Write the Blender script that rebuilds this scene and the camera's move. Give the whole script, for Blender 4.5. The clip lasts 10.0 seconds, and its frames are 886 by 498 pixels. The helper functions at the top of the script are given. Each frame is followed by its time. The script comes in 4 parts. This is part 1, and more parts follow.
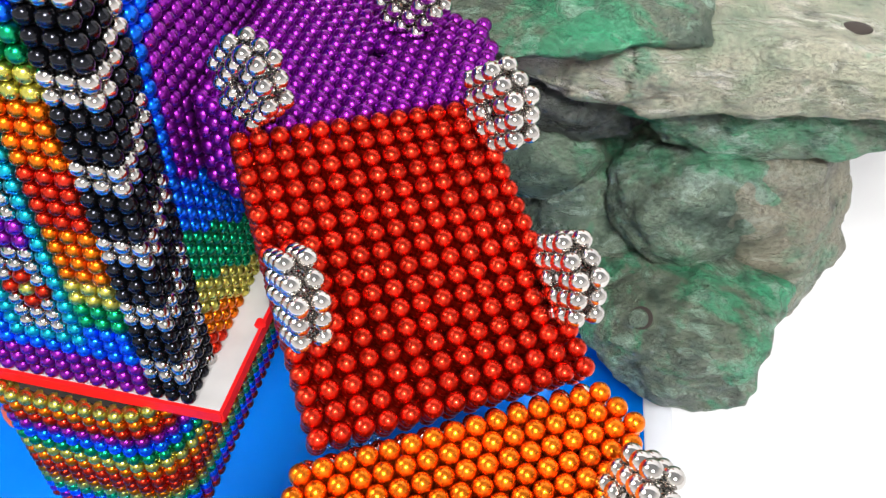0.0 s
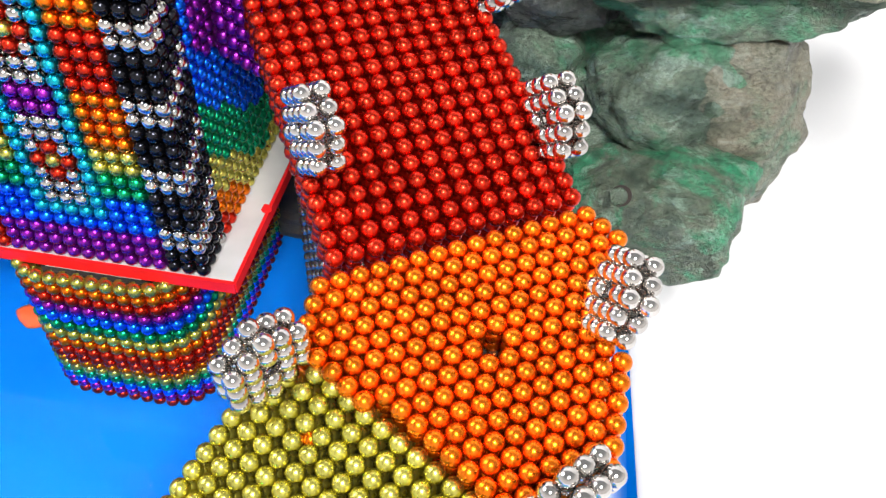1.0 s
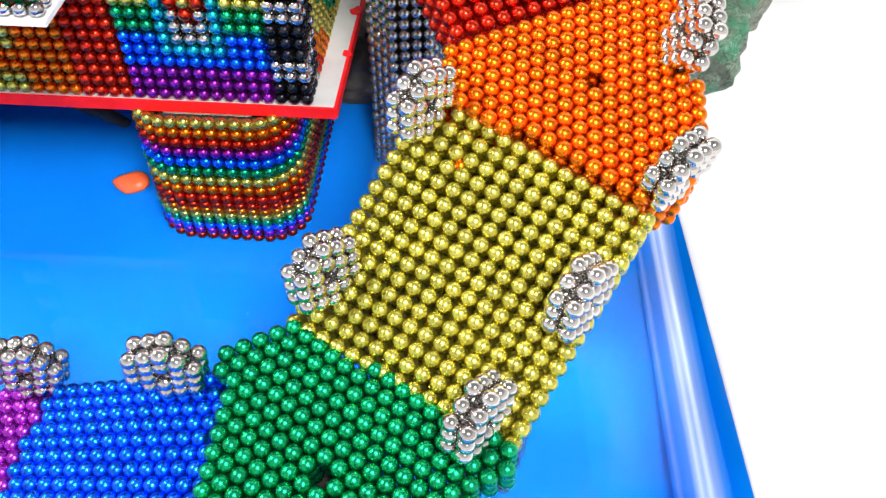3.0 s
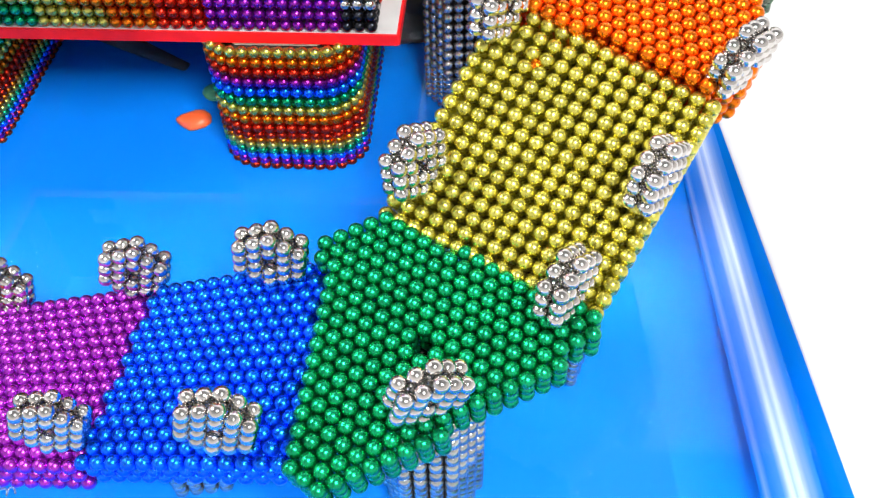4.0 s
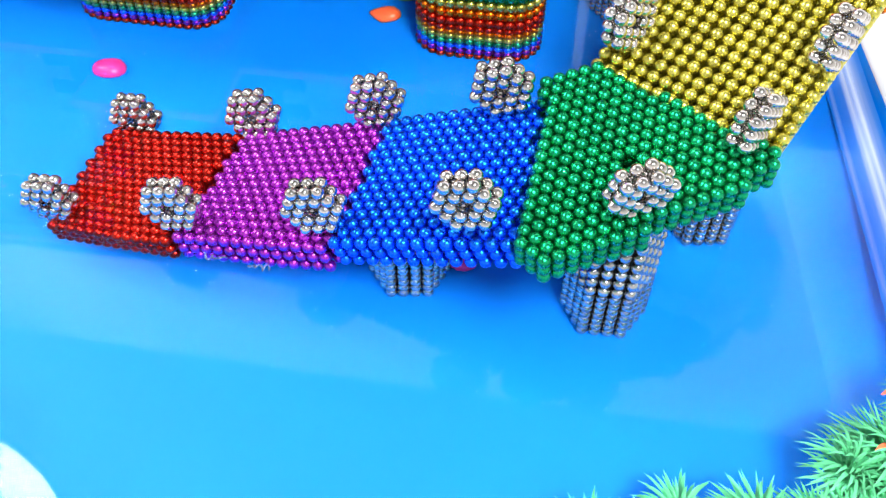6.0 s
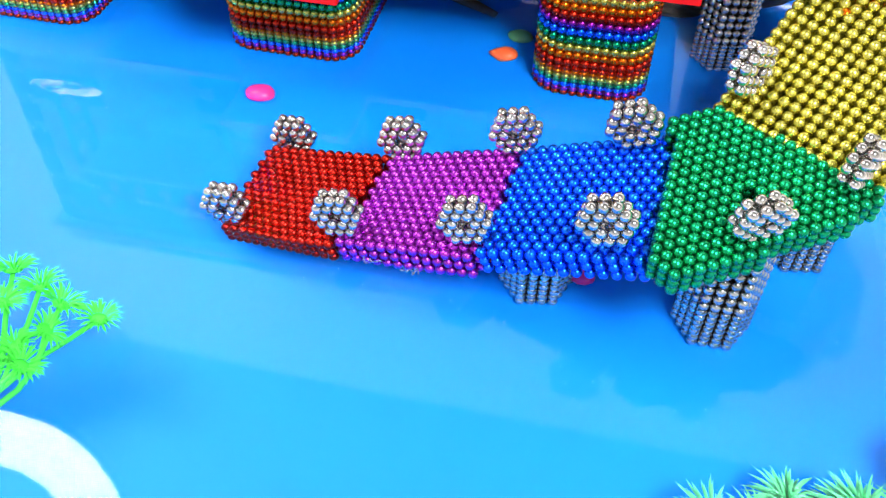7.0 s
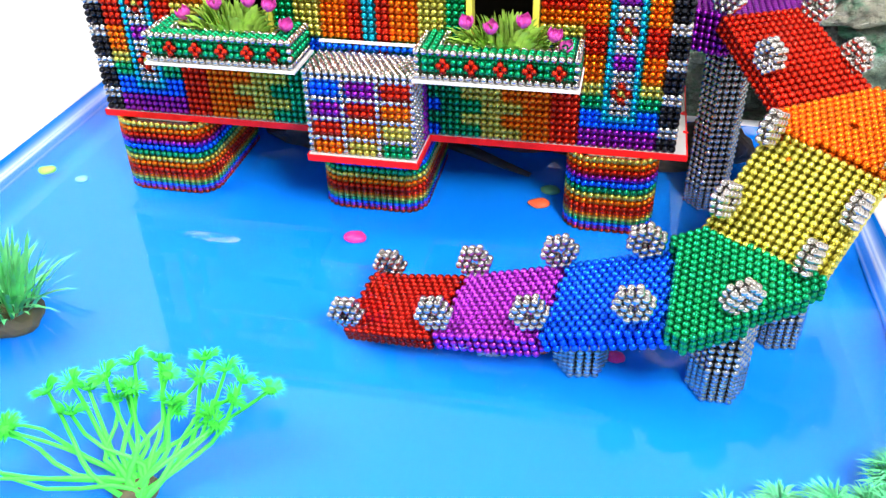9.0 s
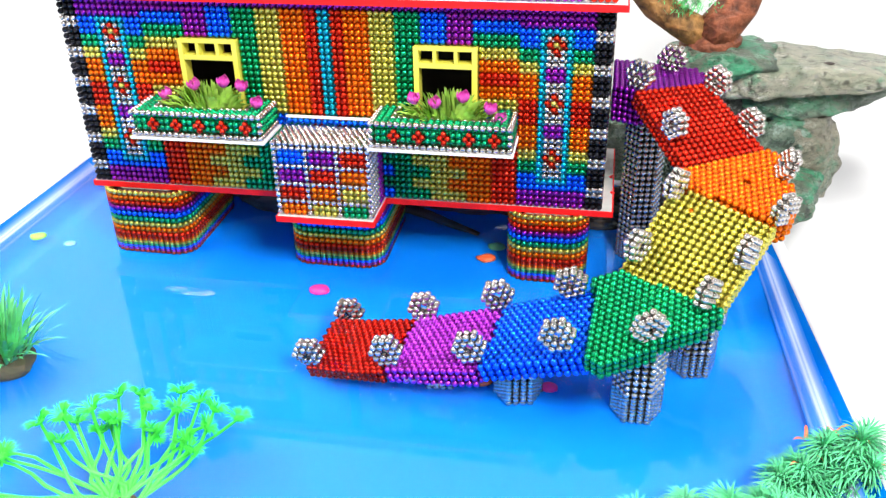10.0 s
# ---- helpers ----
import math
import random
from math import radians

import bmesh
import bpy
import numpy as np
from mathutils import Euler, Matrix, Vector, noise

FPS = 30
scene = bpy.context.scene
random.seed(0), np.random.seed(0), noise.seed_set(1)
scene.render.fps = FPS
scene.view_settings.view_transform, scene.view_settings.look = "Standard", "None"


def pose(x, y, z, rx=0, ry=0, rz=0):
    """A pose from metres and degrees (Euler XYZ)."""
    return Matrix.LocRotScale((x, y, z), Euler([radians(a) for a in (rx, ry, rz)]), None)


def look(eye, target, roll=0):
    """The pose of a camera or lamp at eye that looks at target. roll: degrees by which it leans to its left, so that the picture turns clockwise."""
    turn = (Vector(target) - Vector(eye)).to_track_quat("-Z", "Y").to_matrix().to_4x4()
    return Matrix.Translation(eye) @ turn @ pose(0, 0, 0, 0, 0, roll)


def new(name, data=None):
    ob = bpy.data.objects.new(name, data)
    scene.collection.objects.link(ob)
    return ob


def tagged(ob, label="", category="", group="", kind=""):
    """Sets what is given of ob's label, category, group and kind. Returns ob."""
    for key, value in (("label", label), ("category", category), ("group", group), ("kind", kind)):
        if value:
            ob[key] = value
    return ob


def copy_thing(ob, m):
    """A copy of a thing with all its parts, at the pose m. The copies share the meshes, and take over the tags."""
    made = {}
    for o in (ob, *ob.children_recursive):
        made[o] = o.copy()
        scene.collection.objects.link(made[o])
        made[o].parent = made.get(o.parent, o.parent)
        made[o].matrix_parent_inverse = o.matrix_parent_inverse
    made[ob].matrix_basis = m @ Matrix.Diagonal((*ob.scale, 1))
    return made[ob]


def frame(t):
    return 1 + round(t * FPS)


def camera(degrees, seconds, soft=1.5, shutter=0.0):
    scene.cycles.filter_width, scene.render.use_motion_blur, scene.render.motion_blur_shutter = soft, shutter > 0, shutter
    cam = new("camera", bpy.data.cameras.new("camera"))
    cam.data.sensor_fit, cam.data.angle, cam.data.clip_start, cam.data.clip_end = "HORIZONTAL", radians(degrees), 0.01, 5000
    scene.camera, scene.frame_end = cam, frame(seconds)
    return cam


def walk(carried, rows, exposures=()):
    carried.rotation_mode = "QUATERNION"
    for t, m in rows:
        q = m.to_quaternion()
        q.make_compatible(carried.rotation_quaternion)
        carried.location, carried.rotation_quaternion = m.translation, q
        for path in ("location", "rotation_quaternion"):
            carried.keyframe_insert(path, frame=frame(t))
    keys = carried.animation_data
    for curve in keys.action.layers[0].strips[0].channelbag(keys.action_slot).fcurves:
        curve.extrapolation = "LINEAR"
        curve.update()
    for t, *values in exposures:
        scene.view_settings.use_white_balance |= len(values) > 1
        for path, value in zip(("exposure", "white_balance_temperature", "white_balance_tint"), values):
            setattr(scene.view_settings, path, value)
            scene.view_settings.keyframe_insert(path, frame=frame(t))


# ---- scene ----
from mathutils.bvhtree import BVHTree

cam = camera(54.2, 10.0, soft=1.3)
PATH = [
    (0, (0.319, -0.135, 0.305), (0.072, 1.241, -1.126), 2.3),
    (0.5, (0.322, -0.159, 0.298), (0.108, 1.229, -1.126), 2.3),
    (1, (0.322, -0.178, 0.293), (0.126, 1.198, -1.145), 2.3),
    (1.5, (0.32, -0.197, 0.289), (0.143, 1.178, -1.153), 2.6),
    (2, (0.311, -0.215, 0.288), (0.176, 1.147, -1.17), 2.9),
    (2.5, (0.3, -0.239, 0.288), (0.195, 1.12, -1.176), 1.9),
    (3, (0.285, -0.263, 0.286), (0.207, 1.091, -1.183), 0.5),
    (3.2, (0.278, -0.273, 0.283), (0.215, 1.093, -1.177), 0.3),
    (4.3, (0.26, -0.309, 0.28), (0.172, 1.017, -1.215), -1.3),
    (4.5, (0.258, -0.318, 0.278), (0.165, 1.014, -1.21), -1.2),
    (5, (0.25, -0.341, 0.28), (0.149, 0.979, -1.219), -0.9),
    (5.5, (0.239, -0.364, 0.278), (0.103, 0.956, -1.219), -0.5),
    (6, (0.218, -0.384, 0.283), (0.02, 0.936, -1.206), 0.6),
    (6.2, (0.209, -0.387, 0.284), (-0.003, 0.925, -1.21), 0.8),
    (7.3, (0.178, -0.449, 0.322), (-0.144, 0.944, -1.077), 0.7),
    (7.5, (0.174, -0.462, 0.328), (-0.163, 0.956, -1.041), 0.6),
    (8, (0.163, -0.495, 0.342), (-0.201, 0.989, -0.949), 0.1),
    (8.5, (0.158, -0.524, 0.351), (-0.215, 1.025, -0.856), -0.7),
    (9, (0.174, -0.564, 0.374), (-0.179, 1.044, -0.762), -1.2),
    (9.5, (0.196, -0.592, 0.379), (-0.131, 1.076, -0.675), -1.0),
    (10, (0.209, -0.632, 0.393), (-0.115, 1.083, -0.584), -1.2),
]
walk(cam, [(t, look(eye, target, roll)) for t, eye, target, roll in PATH])

# ---- light ----
world = bpy.data.worlds.new("studio")
scene.world = world
world.use_nodes = True
bg = world.node_tree.nodes["Background"]
# a pale room: light walls all round, a dimmer ceiling
wn, wl = world.node_tree.nodes, world.node_tree.links
up, xyz, room = wn.new("ShaderNodeTexCoord"), wn.new("ShaderNodeSeparateXYZ"), wn.new("ShaderNodeValToRGB")
wl.new(up.outputs["Generated"], xyz.inputs[0])
wl.new(xyz.outputs["Z"], room.inputs[0])
room.color_ramp.interpolation = "EASE"
room.color_ramp.elements[0].position, room.color_ramp.elements[0].color = 0.15, (1.0, 0.97, 0.94, 1)
room.color_ramp.elements[1].position, room.color_ramp.elements[1].color = 0.85, (0.36, 0.37, 0.38, 1)
wl.new(room.outputs[0], bg.inputs[0])
bg.inputs[1].default_value = 0.78
scene.view_settings.exposure = 0.34


def ring_lamp(x, y, z, tx, ty, tz, outer, inner, strength):
    """Photographer's ring light: a glowing annulus that faces the model."""
    m = bpy.data.materials.new("lamp_glow")
    m.use_nodes = True
    m.node_tree.nodes.clear()
    glow, out = m.node_tree.nodes.new("ShaderNodeEmission"), m.node_tree.nodes.new("ShaderNodeOutputMaterial")
    glow.inputs[0].default_value, glow.inputs[1].default_value = (1.0, 0.985, 0.96, 1), strength
    m.node_tree.links.new(glow.outputs[0], out.inputs[0])
    n = 40
    verts = [(r * math.cos(2 * math.pi * i / n), r * math.sin(2 * math.pi * i / n), 0) for r in (inner, outer) for i in range(n)]
    faces = [(i, (i + 1) % n, n + (i + 1) % n, n + i) for i in range(n)]
    me = bpy.data.meshes.new("ring_light")
    me.from_pydata(verts, [], faces)
    me.materials.append(m)
    ob = new("ring_light", me)
    ob.matrix_world = look((x, y, z), (tx, ty, tz))
    return tagged(ob, "white glowing studio ring light above the model", "lamp", "ring lights")


ring_lamp(-0.58, -0.062, 0.95, 0.05, -0.05, 0.05, 0.238, 0.153, 27)
ring_lamp(0.50, -0.62, 1.00, 0.15, -0.05, 0.05, 0.14, 0.050, 84)


# ---- materials ----
def nodes_of(name):
    m = bpy.data.materials.new(name)
    m.use_nodes = True
    return m, m.node_tree.nodes, m.node_tree.links, m.node_tree.nodes["Principled BSDF"]


def ball_paint(name, rgb, rough=0.28, metal=0.97, coat=0.12):
    """Plated magnet ball: a metal shell with a slight difference from ball to ball."""
    m, n, l, p = nodes_of(name)
    info, geo = n.new("ShaderNodeObjectInfo"), n.new("ShaderNodeNewGeometry")
    add, fract = n.new("ShaderNodeMath"), n.new("ShaderNodeMath")
    add.operation, fract.operation = "ADD", "FRACT"
    l.new(info.outputs["Random"], add.inputs[0])
    l.new(geo.outputs["Random Per Island"], add.inputs[1])
    l.new(add.outputs[0], fract.inputs[0])
    hsv, val = n.new("ShaderNodeHueSaturation"), n.new("ShaderNodeMapRange")
    val.inputs["To Min"].default_value, val.inputs["To Max"].default_value = 0.86, 1.12
    l.new(fract.outputs[0], val.inputs["Value"])
    l.new(val.outputs[0], hsv.inputs["Value"])
    hsv.inputs["Color"].default_value = (*rgb, 1)
    l.new(hsv.outputs[0], p.inputs["Base Color"])
    tex, ramp = n.new("ShaderNodeTexNoise"), n.new("ShaderNodeMapRange")
    co = n.new("ShaderNodeTexCoord")
    l.new(co.outputs["Object"], tex.inputs["Vector"])
    tex.inputs["Scale"].default_value = 700
    ramp.inputs["To Min"].default_value, ramp.inputs["To Max"].default_value = rough * 0.7, rough * 1.35
    l.new(tex.outputs["Fac"], ramp.inputs["Value"])
    l.new(ramp.outputs[0], p.inputs["Roughness"])
    p.inputs["Metallic"].default_value = metal
    p.inputs["Coat Weight"].default_value, p.inputs["Coat Roughness"].default_value = coat, 0.06
    return m


BALL = {
    "R": ball_paint("red_ball", (0.66, 0.028, 0.010)),
    "O": ball_paint("orange_ball", (0.84, 0.185, 0.006)),
    "Y": ball_paint("gold_ball", (0.62, 0.57, 0.11)),
    "G": ball_paint("green_ball", (0.006, 0.38, 0.15)),
    "B": ball_paint("blue_ball", (0.006, 0.16, 0.92)),
    "P": ball_paint("purple_ball", (0.30, 0.02, 0.40)),
    "D": ball_paint("dark_red_ball", (0.50, 0.015, 0.008)),
    "V": ball_paint("violet_ball", (0.44, 0.045, 0.56)),
    "T": ball_paint("steel_ball", (0.46, 0.47, 0.45), 0.20, 0.96, 0.1),
    "C": ball_paint("cyan_ball", (0.01, 0.45, 0.58)),
    "K": ball_paint("black_ball", (0.016, 0.017, 0.024), 0.2, 0.9, 0.25),
    "S": ball_paint("silver_ball", (0.60, 0.57, 0.545), 0.11, 1.0, 0.0),
    "N": ball_paint("gunmetal_ball", (0.54, 0.53, 0.52), 0.22, 0.92, 0.1),
}
ORDER = "ROYGBPCKSNDVT"


def plain(name, rgb, rough=0.5, metal=0.0, scale=60.0, spread=0.12, bump=0.0, detail=6.0):
    """A surface with blotches and fine grain."""
    m, n, l, p = nodes_of(name)
    co, tex, mix = n.new("ShaderNodeTexCoord"), n.new("ShaderNodeTexNoise"), n.new("ShaderNodeValToRGB")
    l.new(co.outputs["Object"], tex.inputs["Vector"])
    tex.inputs["Scale"].default_value, tex.inputs["Detail"].default_value = scale, detail
    l.new(tex.outputs["Fac"], mix.inputs[0])
    mix.color_ramp.elements[0].position, mix.color_ramp.elements[1].position = 0.3, 0.7
    mix.color_ramp.elements[0].color = (*[max(0, c * (1 - spread)) for c in rgb], 1)
    mix.color_ramp.elements[1].color = (*[min(1, c * (1 + spread)) for c in rgb], 1)
    l.new(mix.outputs[0], p.inputs["Base Color"])
    p.inputs["Roughness"].default_value, p.inputs["Metallic"].default_value = rough, metal
    if bump:
        b = n.new("ShaderNodeBump")
        b.inputs["Strength"].default_value, b.inputs["Distance"].default_value = 0.6, bump
        l.new(tex.outputs["Fac"], b.inputs["Height"])
        l.new(b.outputs[0], p.inputs["Normal"])
    return m


def rock_paint(name, stops, painted_glint, amount, streak=(1.4, 3.0, 3.0)):
    """Painted resin stone: broad blotches of greens and greys, pale wet-looking glints put into the colour along
    ridges, dark pits.
    """
    m, n, l, p = nodes_of(name)
    co = n.new("ShaderNodeTexCoord")

    def noise_of(scale, detail, stretch=None, warp=0.0, rough=0.55):
        t = n.new("ShaderNodeTexNoise")
        t.inputs["Scale"].default_value, t.inputs["Detail"].default_value, t.inputs["Distortion"].default_value = scale, detail, warp
        t.inputs["Roughness"].default_value = rough
        if stretch:
            mp = n.new("ShaderNodeMapping")
            mp.inputs["Scale"].default_value, mp.inputs["Rotation"].default_value = stretch, (0.3, 0.45, 0.2)
            l.new(co.outputs["Object"], mp.inputs["Vector"])
            l.new(mp.outputs[0], t.inputs["Vector"])
        else:
            l.new(co.outputs["Object"], t.inputs["Vector"])
        return t

    def band(source, low, high, top=1.0):
        r = n.new("ShaderNodeMapRange")
        r.inputs["From Min"].default_value, r.inputs["From Max"].default_value, r.inputs["To Max"].default_value = low, high, top
        l.new(source.outputs["Fac"], r.inputs["Value"])
        return r

    def mixed(fac, a, colour):
        x = n.new("ShaderNodeMix")
        x.data_type = "RGBA"
        l.new(fac.outputs[0], x.inputs["Factor"])
        l.new(a, x.inputs["A"])
        x.inputs["B"].default_value = (*colour, 1)
        return x.outputs["Result"]

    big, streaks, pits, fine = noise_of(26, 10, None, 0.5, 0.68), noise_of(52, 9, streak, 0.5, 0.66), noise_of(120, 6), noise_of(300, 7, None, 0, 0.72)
    ramp = n.new("ShaderNodeValToRGB")
    els = ramp.color_ramp.elements
    els[0].position, els[0].color = stops[0][0], (*stops[0][1], 1)
    els[1].position, els[1].color = stops[-1][0], (*stops[-1][1], 1)
    for pos, c in stops[1:-1]:
        els.new(pos).color = (*c, 1)
    l.new(big.outputs["Fac"], ramp.inputs[0])
    # lamp sparkle on the stone, mixed into the base colour as pale streaks
    c = mixed(band(streaks, 0.53, 0.61, amount), ramp.outputs[0], painted_glint)
    c = mixed(band(pits, 0.54, 0.70, 0.65), c, (0.035, 0.05, 0.042))
    c = mixed(band(fine, 0.58, 0.72, 0.5), c, (0.60, 0.66, 0.56))
    l.new(c, p.inputs["Base Color"])
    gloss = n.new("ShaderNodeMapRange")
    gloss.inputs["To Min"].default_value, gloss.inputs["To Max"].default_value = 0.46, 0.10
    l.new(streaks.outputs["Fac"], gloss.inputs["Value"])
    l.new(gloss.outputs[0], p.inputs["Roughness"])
    p.inputs["Coat Weight"].default_value, p.inputs["Coat Roughness"].default_value = 0.6, 0.14
    one, two = n.new("ShaderNodeBump"), n.new("ShaderNodeBump")
    one.inputs["Strength"].default_value, one.inputs["Distance"].default_value = 1.0, 0.0120
    two.inputs["Strength"].default_value, two.inputs["Distance"].default_value = 1.0, 0.0060
    l.new(streaks.outputs["Fac"], one.inputs["Height"])
    l.new(one.outputs[0], two.inputs["Normal"])
    l.new(fine.outputs["Fac"], two.inputs["Height"])
    l.new(two.outputs[0], p.inputs["Normal"])
    l.new(two.outputs[0], p.inputs["Coat Normal"])
    return m


def water_paint():
    m, n, l, p = nodes_of("clear_water")
    p.inputs["Base Color"].default_value = (1, 1, 1, 1)
    p.inputs["Transmission Weight"].default_value = 1
    p.inputs["IOR"].default_value, p.inputs["Roughness"].default_value = 1.33, 0.0
    p.inputs["Specular IOR Level"].default_value = 0.3
    co, tex, bump = n.new("ShaderNodeTexCoord"), n.new("ShaderNodeTexNoise"), n.new("ShaderNodeBump")
    l.new(co.outputs["Object"], tex.inputs["Vector"])
    tex.inputs["Scale"].default_value, tex.inputs["Detail"].default_value = 9, 1
    bump.inputs["Strength"].default_value, bump.inputs["Distance"].default_value = 0.25, 0.0012
    l.new(tex.outputs["Fac"], bump.inputs["Height"])
    l.new(bump.outputs[0], p.inputs["Normal"])
    return m


M_BLUE = plain("blue_film", (0.0, 0.178, 0.70), 0.5, 0, 5, 0.06)
M_BLUE.node_tree.nodes["Principled BSDF"].inputs["Specular IOR Level"].default_value = 0.15
M_WALL = plain("blue_film_wall", (0.0, 0.20, 0.78), 0.2, 0, 7, 0.08)
M_WHITE = plain("white_board", (0.82, 0.82, 0.84), 0.55, 0, 40, 0.04)
M_TABLE = plain("white_paper", (0.76, 0.76, 0.77), 0.6, 0, 3, 0.02)
M_TAPE = plain("red_tape", (0.90, 0.012, 0.014), 0.5, 0, 90, 0.14, 0.0003)
# dark fill that stands for shade in gaps, holes and hollow insides
M_DARK = plain("shade_dark", (0.03, 0.022, 0.018), 0.8, 0, 50, 0.4)
M_TAPE.node_tree.nodes["Principled BSDF"].inputs["Specular IOR Level"].default_value = 0.2
# white board made greyer: the house's shade on it is in the colour
M_BOARD_SHADED = plain("shaded_foam_board", (0.58, 0.57, 0.57), 0.6, 0, 50, 0.12)
M_FRAME = plain("yellow_plastic", (0.80, 0.74, 0.10), 0.35, 0, 60, 0.05)
M_LEAF = plain("leaf", (0.36, 0.60, 0.09), 0.45, 0, 120, 0.3)
M_RIM = plain("pale_rim", (0.74, 0.76, 0.83), 0.4, 0, 30, 0.06)
M_GLUE = plain("clear_glue", (0.52, 0.58, 0.68), 0.08, 0, 60, 0.1)
M_GLUE.node_tree.nodes["Principled BSDF"].inputs["Transmission Weight"].default_value = 0.8
M_PINK = plain("pink_petal", (0.66, 0.07, 0.44), 0.45, 0, 200, 0.25)
M_ANEM = plain("green_rubber", (0.06, 0.76, 0.06), 0.65, 0, 60, 0.2)
M_GRASS = plain("grass_plastic", (0.13, 0.60, 0.20), 0.4, 0, 60, 0.3)
M_FERN = plain("fern_plastic", (0.10, 0.54, 0.25), 0.6, 0, 90, 0.35)
M_FERN.node_tree.nodes["Principled BSDF"].inputs["Subsurface Weight"].default_value = 0.2
M_FERN.node_tree.nodes["Principled BSDF"].inputs["Subsurface Radius"].default_value = (0.002, 0.004, 0.002)
M_CORAL = plain("coral_plastic", (0.86, 0.16, 0.07), 0.45, 0, 90, 0.2)
M_SOIL = plain("brown_base", (0.085, 0.065, 0.03), 0.8, 0, 120, 0.4, 0.0015)
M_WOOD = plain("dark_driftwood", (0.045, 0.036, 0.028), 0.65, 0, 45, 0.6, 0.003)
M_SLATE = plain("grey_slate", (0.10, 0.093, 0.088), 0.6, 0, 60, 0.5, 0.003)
M_BARK = plain("red_brown_bark", (0.22, 0.065, 0.028), 0.65, 0, 120, 0.7, 0.009)
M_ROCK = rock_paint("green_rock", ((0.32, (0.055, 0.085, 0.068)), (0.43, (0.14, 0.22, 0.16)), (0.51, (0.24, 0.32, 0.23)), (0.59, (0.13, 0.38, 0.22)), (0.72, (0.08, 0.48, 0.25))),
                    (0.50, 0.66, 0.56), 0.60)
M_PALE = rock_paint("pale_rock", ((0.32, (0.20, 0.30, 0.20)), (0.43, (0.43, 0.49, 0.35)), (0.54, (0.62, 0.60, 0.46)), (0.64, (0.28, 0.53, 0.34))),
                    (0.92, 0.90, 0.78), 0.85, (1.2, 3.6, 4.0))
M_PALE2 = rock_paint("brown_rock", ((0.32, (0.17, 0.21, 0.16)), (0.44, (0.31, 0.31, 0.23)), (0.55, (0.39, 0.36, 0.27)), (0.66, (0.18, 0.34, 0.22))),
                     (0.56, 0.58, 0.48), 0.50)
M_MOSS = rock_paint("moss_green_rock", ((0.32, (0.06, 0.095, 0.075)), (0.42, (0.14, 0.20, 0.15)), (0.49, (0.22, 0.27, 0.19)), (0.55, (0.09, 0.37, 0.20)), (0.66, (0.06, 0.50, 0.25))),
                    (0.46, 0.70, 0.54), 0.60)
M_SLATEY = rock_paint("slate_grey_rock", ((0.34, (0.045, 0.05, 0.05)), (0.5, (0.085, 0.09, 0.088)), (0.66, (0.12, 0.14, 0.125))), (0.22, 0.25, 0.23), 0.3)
M_BARK2 = plain("yellow_brown_bark", (0.28, 0.14, 0.04), 0.65, 0, 120, 0.75, 0.009)
M_WATER = water_paint()
M_PEB = {c: plain("pebble_" + c, rgb, 0.35, 0, 90, 0.12) for c, rgb in
         {"pink": (0.92, 0.03, 0.24), "orange": (0.94, 0.13, 0.03), "green": (0.12, 0.40, 0.16), "lime": (0.28, 0.70, 0.05), "white": (0.16, 0.46, 0.80)}.items()}

# ---- building helpers ----
D = 0.005          # one ball
RAD = 0.0025
ROW = D * math.sqrt(3) / 2


def sphere_data(sub):
    bm = bmesh.new()
    bmesh.ops.create_icosphere(bm, subdivisions=sub, radius=RAD)
    v = np.array([x.co[:] for x in bm.verts], dtype=np.float32)
    f = np.array([[x.index for x in face.verts] for face in bm.faces], dtype=np.int32)
    bm.free()
    return v, f


SPHERE = {2: sphere_data(2), 3: sphere_data(3)}


def mesh_from(name, verts, faces, mats, index=None, smooth=True):
    me = bpy.data.meshes.new(name)
    nf, k = faces.shape
    me.vertices.add(len(verts))
    me.vertices.foreach_set("co", verts.astype(np.float32).ravel())
    me.loops.add(nf * k)
    me.loops.foreach_set("vertex_index", faces.astype(np.int32).ravel())
    me.polygons.add(nf)
    me.polygons.foreach_set("loop_start", np.arange(0, nf * k, k, dtype=np.int32))
    for m in mats:
        me.materials.append(m)
    if index is not None:
        me.polygons.foreach_set("material_index", index.astype(np.int32))
    me.polygons.foreach_set("use_smooth", np.full(nf, smooth))
    me.update(calc_edges=True)
    return me


BALL_MESH = {(c, s): mesh_from("ball", *SPHERE[s], [BALL[c]]) for c in BALL for s in (2, 3)}


def part(name, bm, material, parent, label="", smooth=False):
    """One mesh object under a thing or a part."""
    me = bpy.data.meshes.new(name)
    for f in bm.faces:
        f.smooth = smooth
    bm.to_mesh(me)
    bm.free()
    me.materials.append(material)
    ob = new(name, me)
    ob.parent = parent
    if label:
        tagged(ob, label)
    return ob


def thing(name, label, category, group="", kind="", at=(0, 0, 0)):
    ob = new(name)
    ob.empty_display_size = 0.01
    ob.location = at
    return tagged(ob, label, category, group, kind)


def bead(p, c, parent, sub=2, name="magnet_ball"):
    ob = new(name, BALL_MESH[c, sub])
    ob.parent = parent
    ob.location = Vector(p) - parent.matrix_basis.translation
    return ob


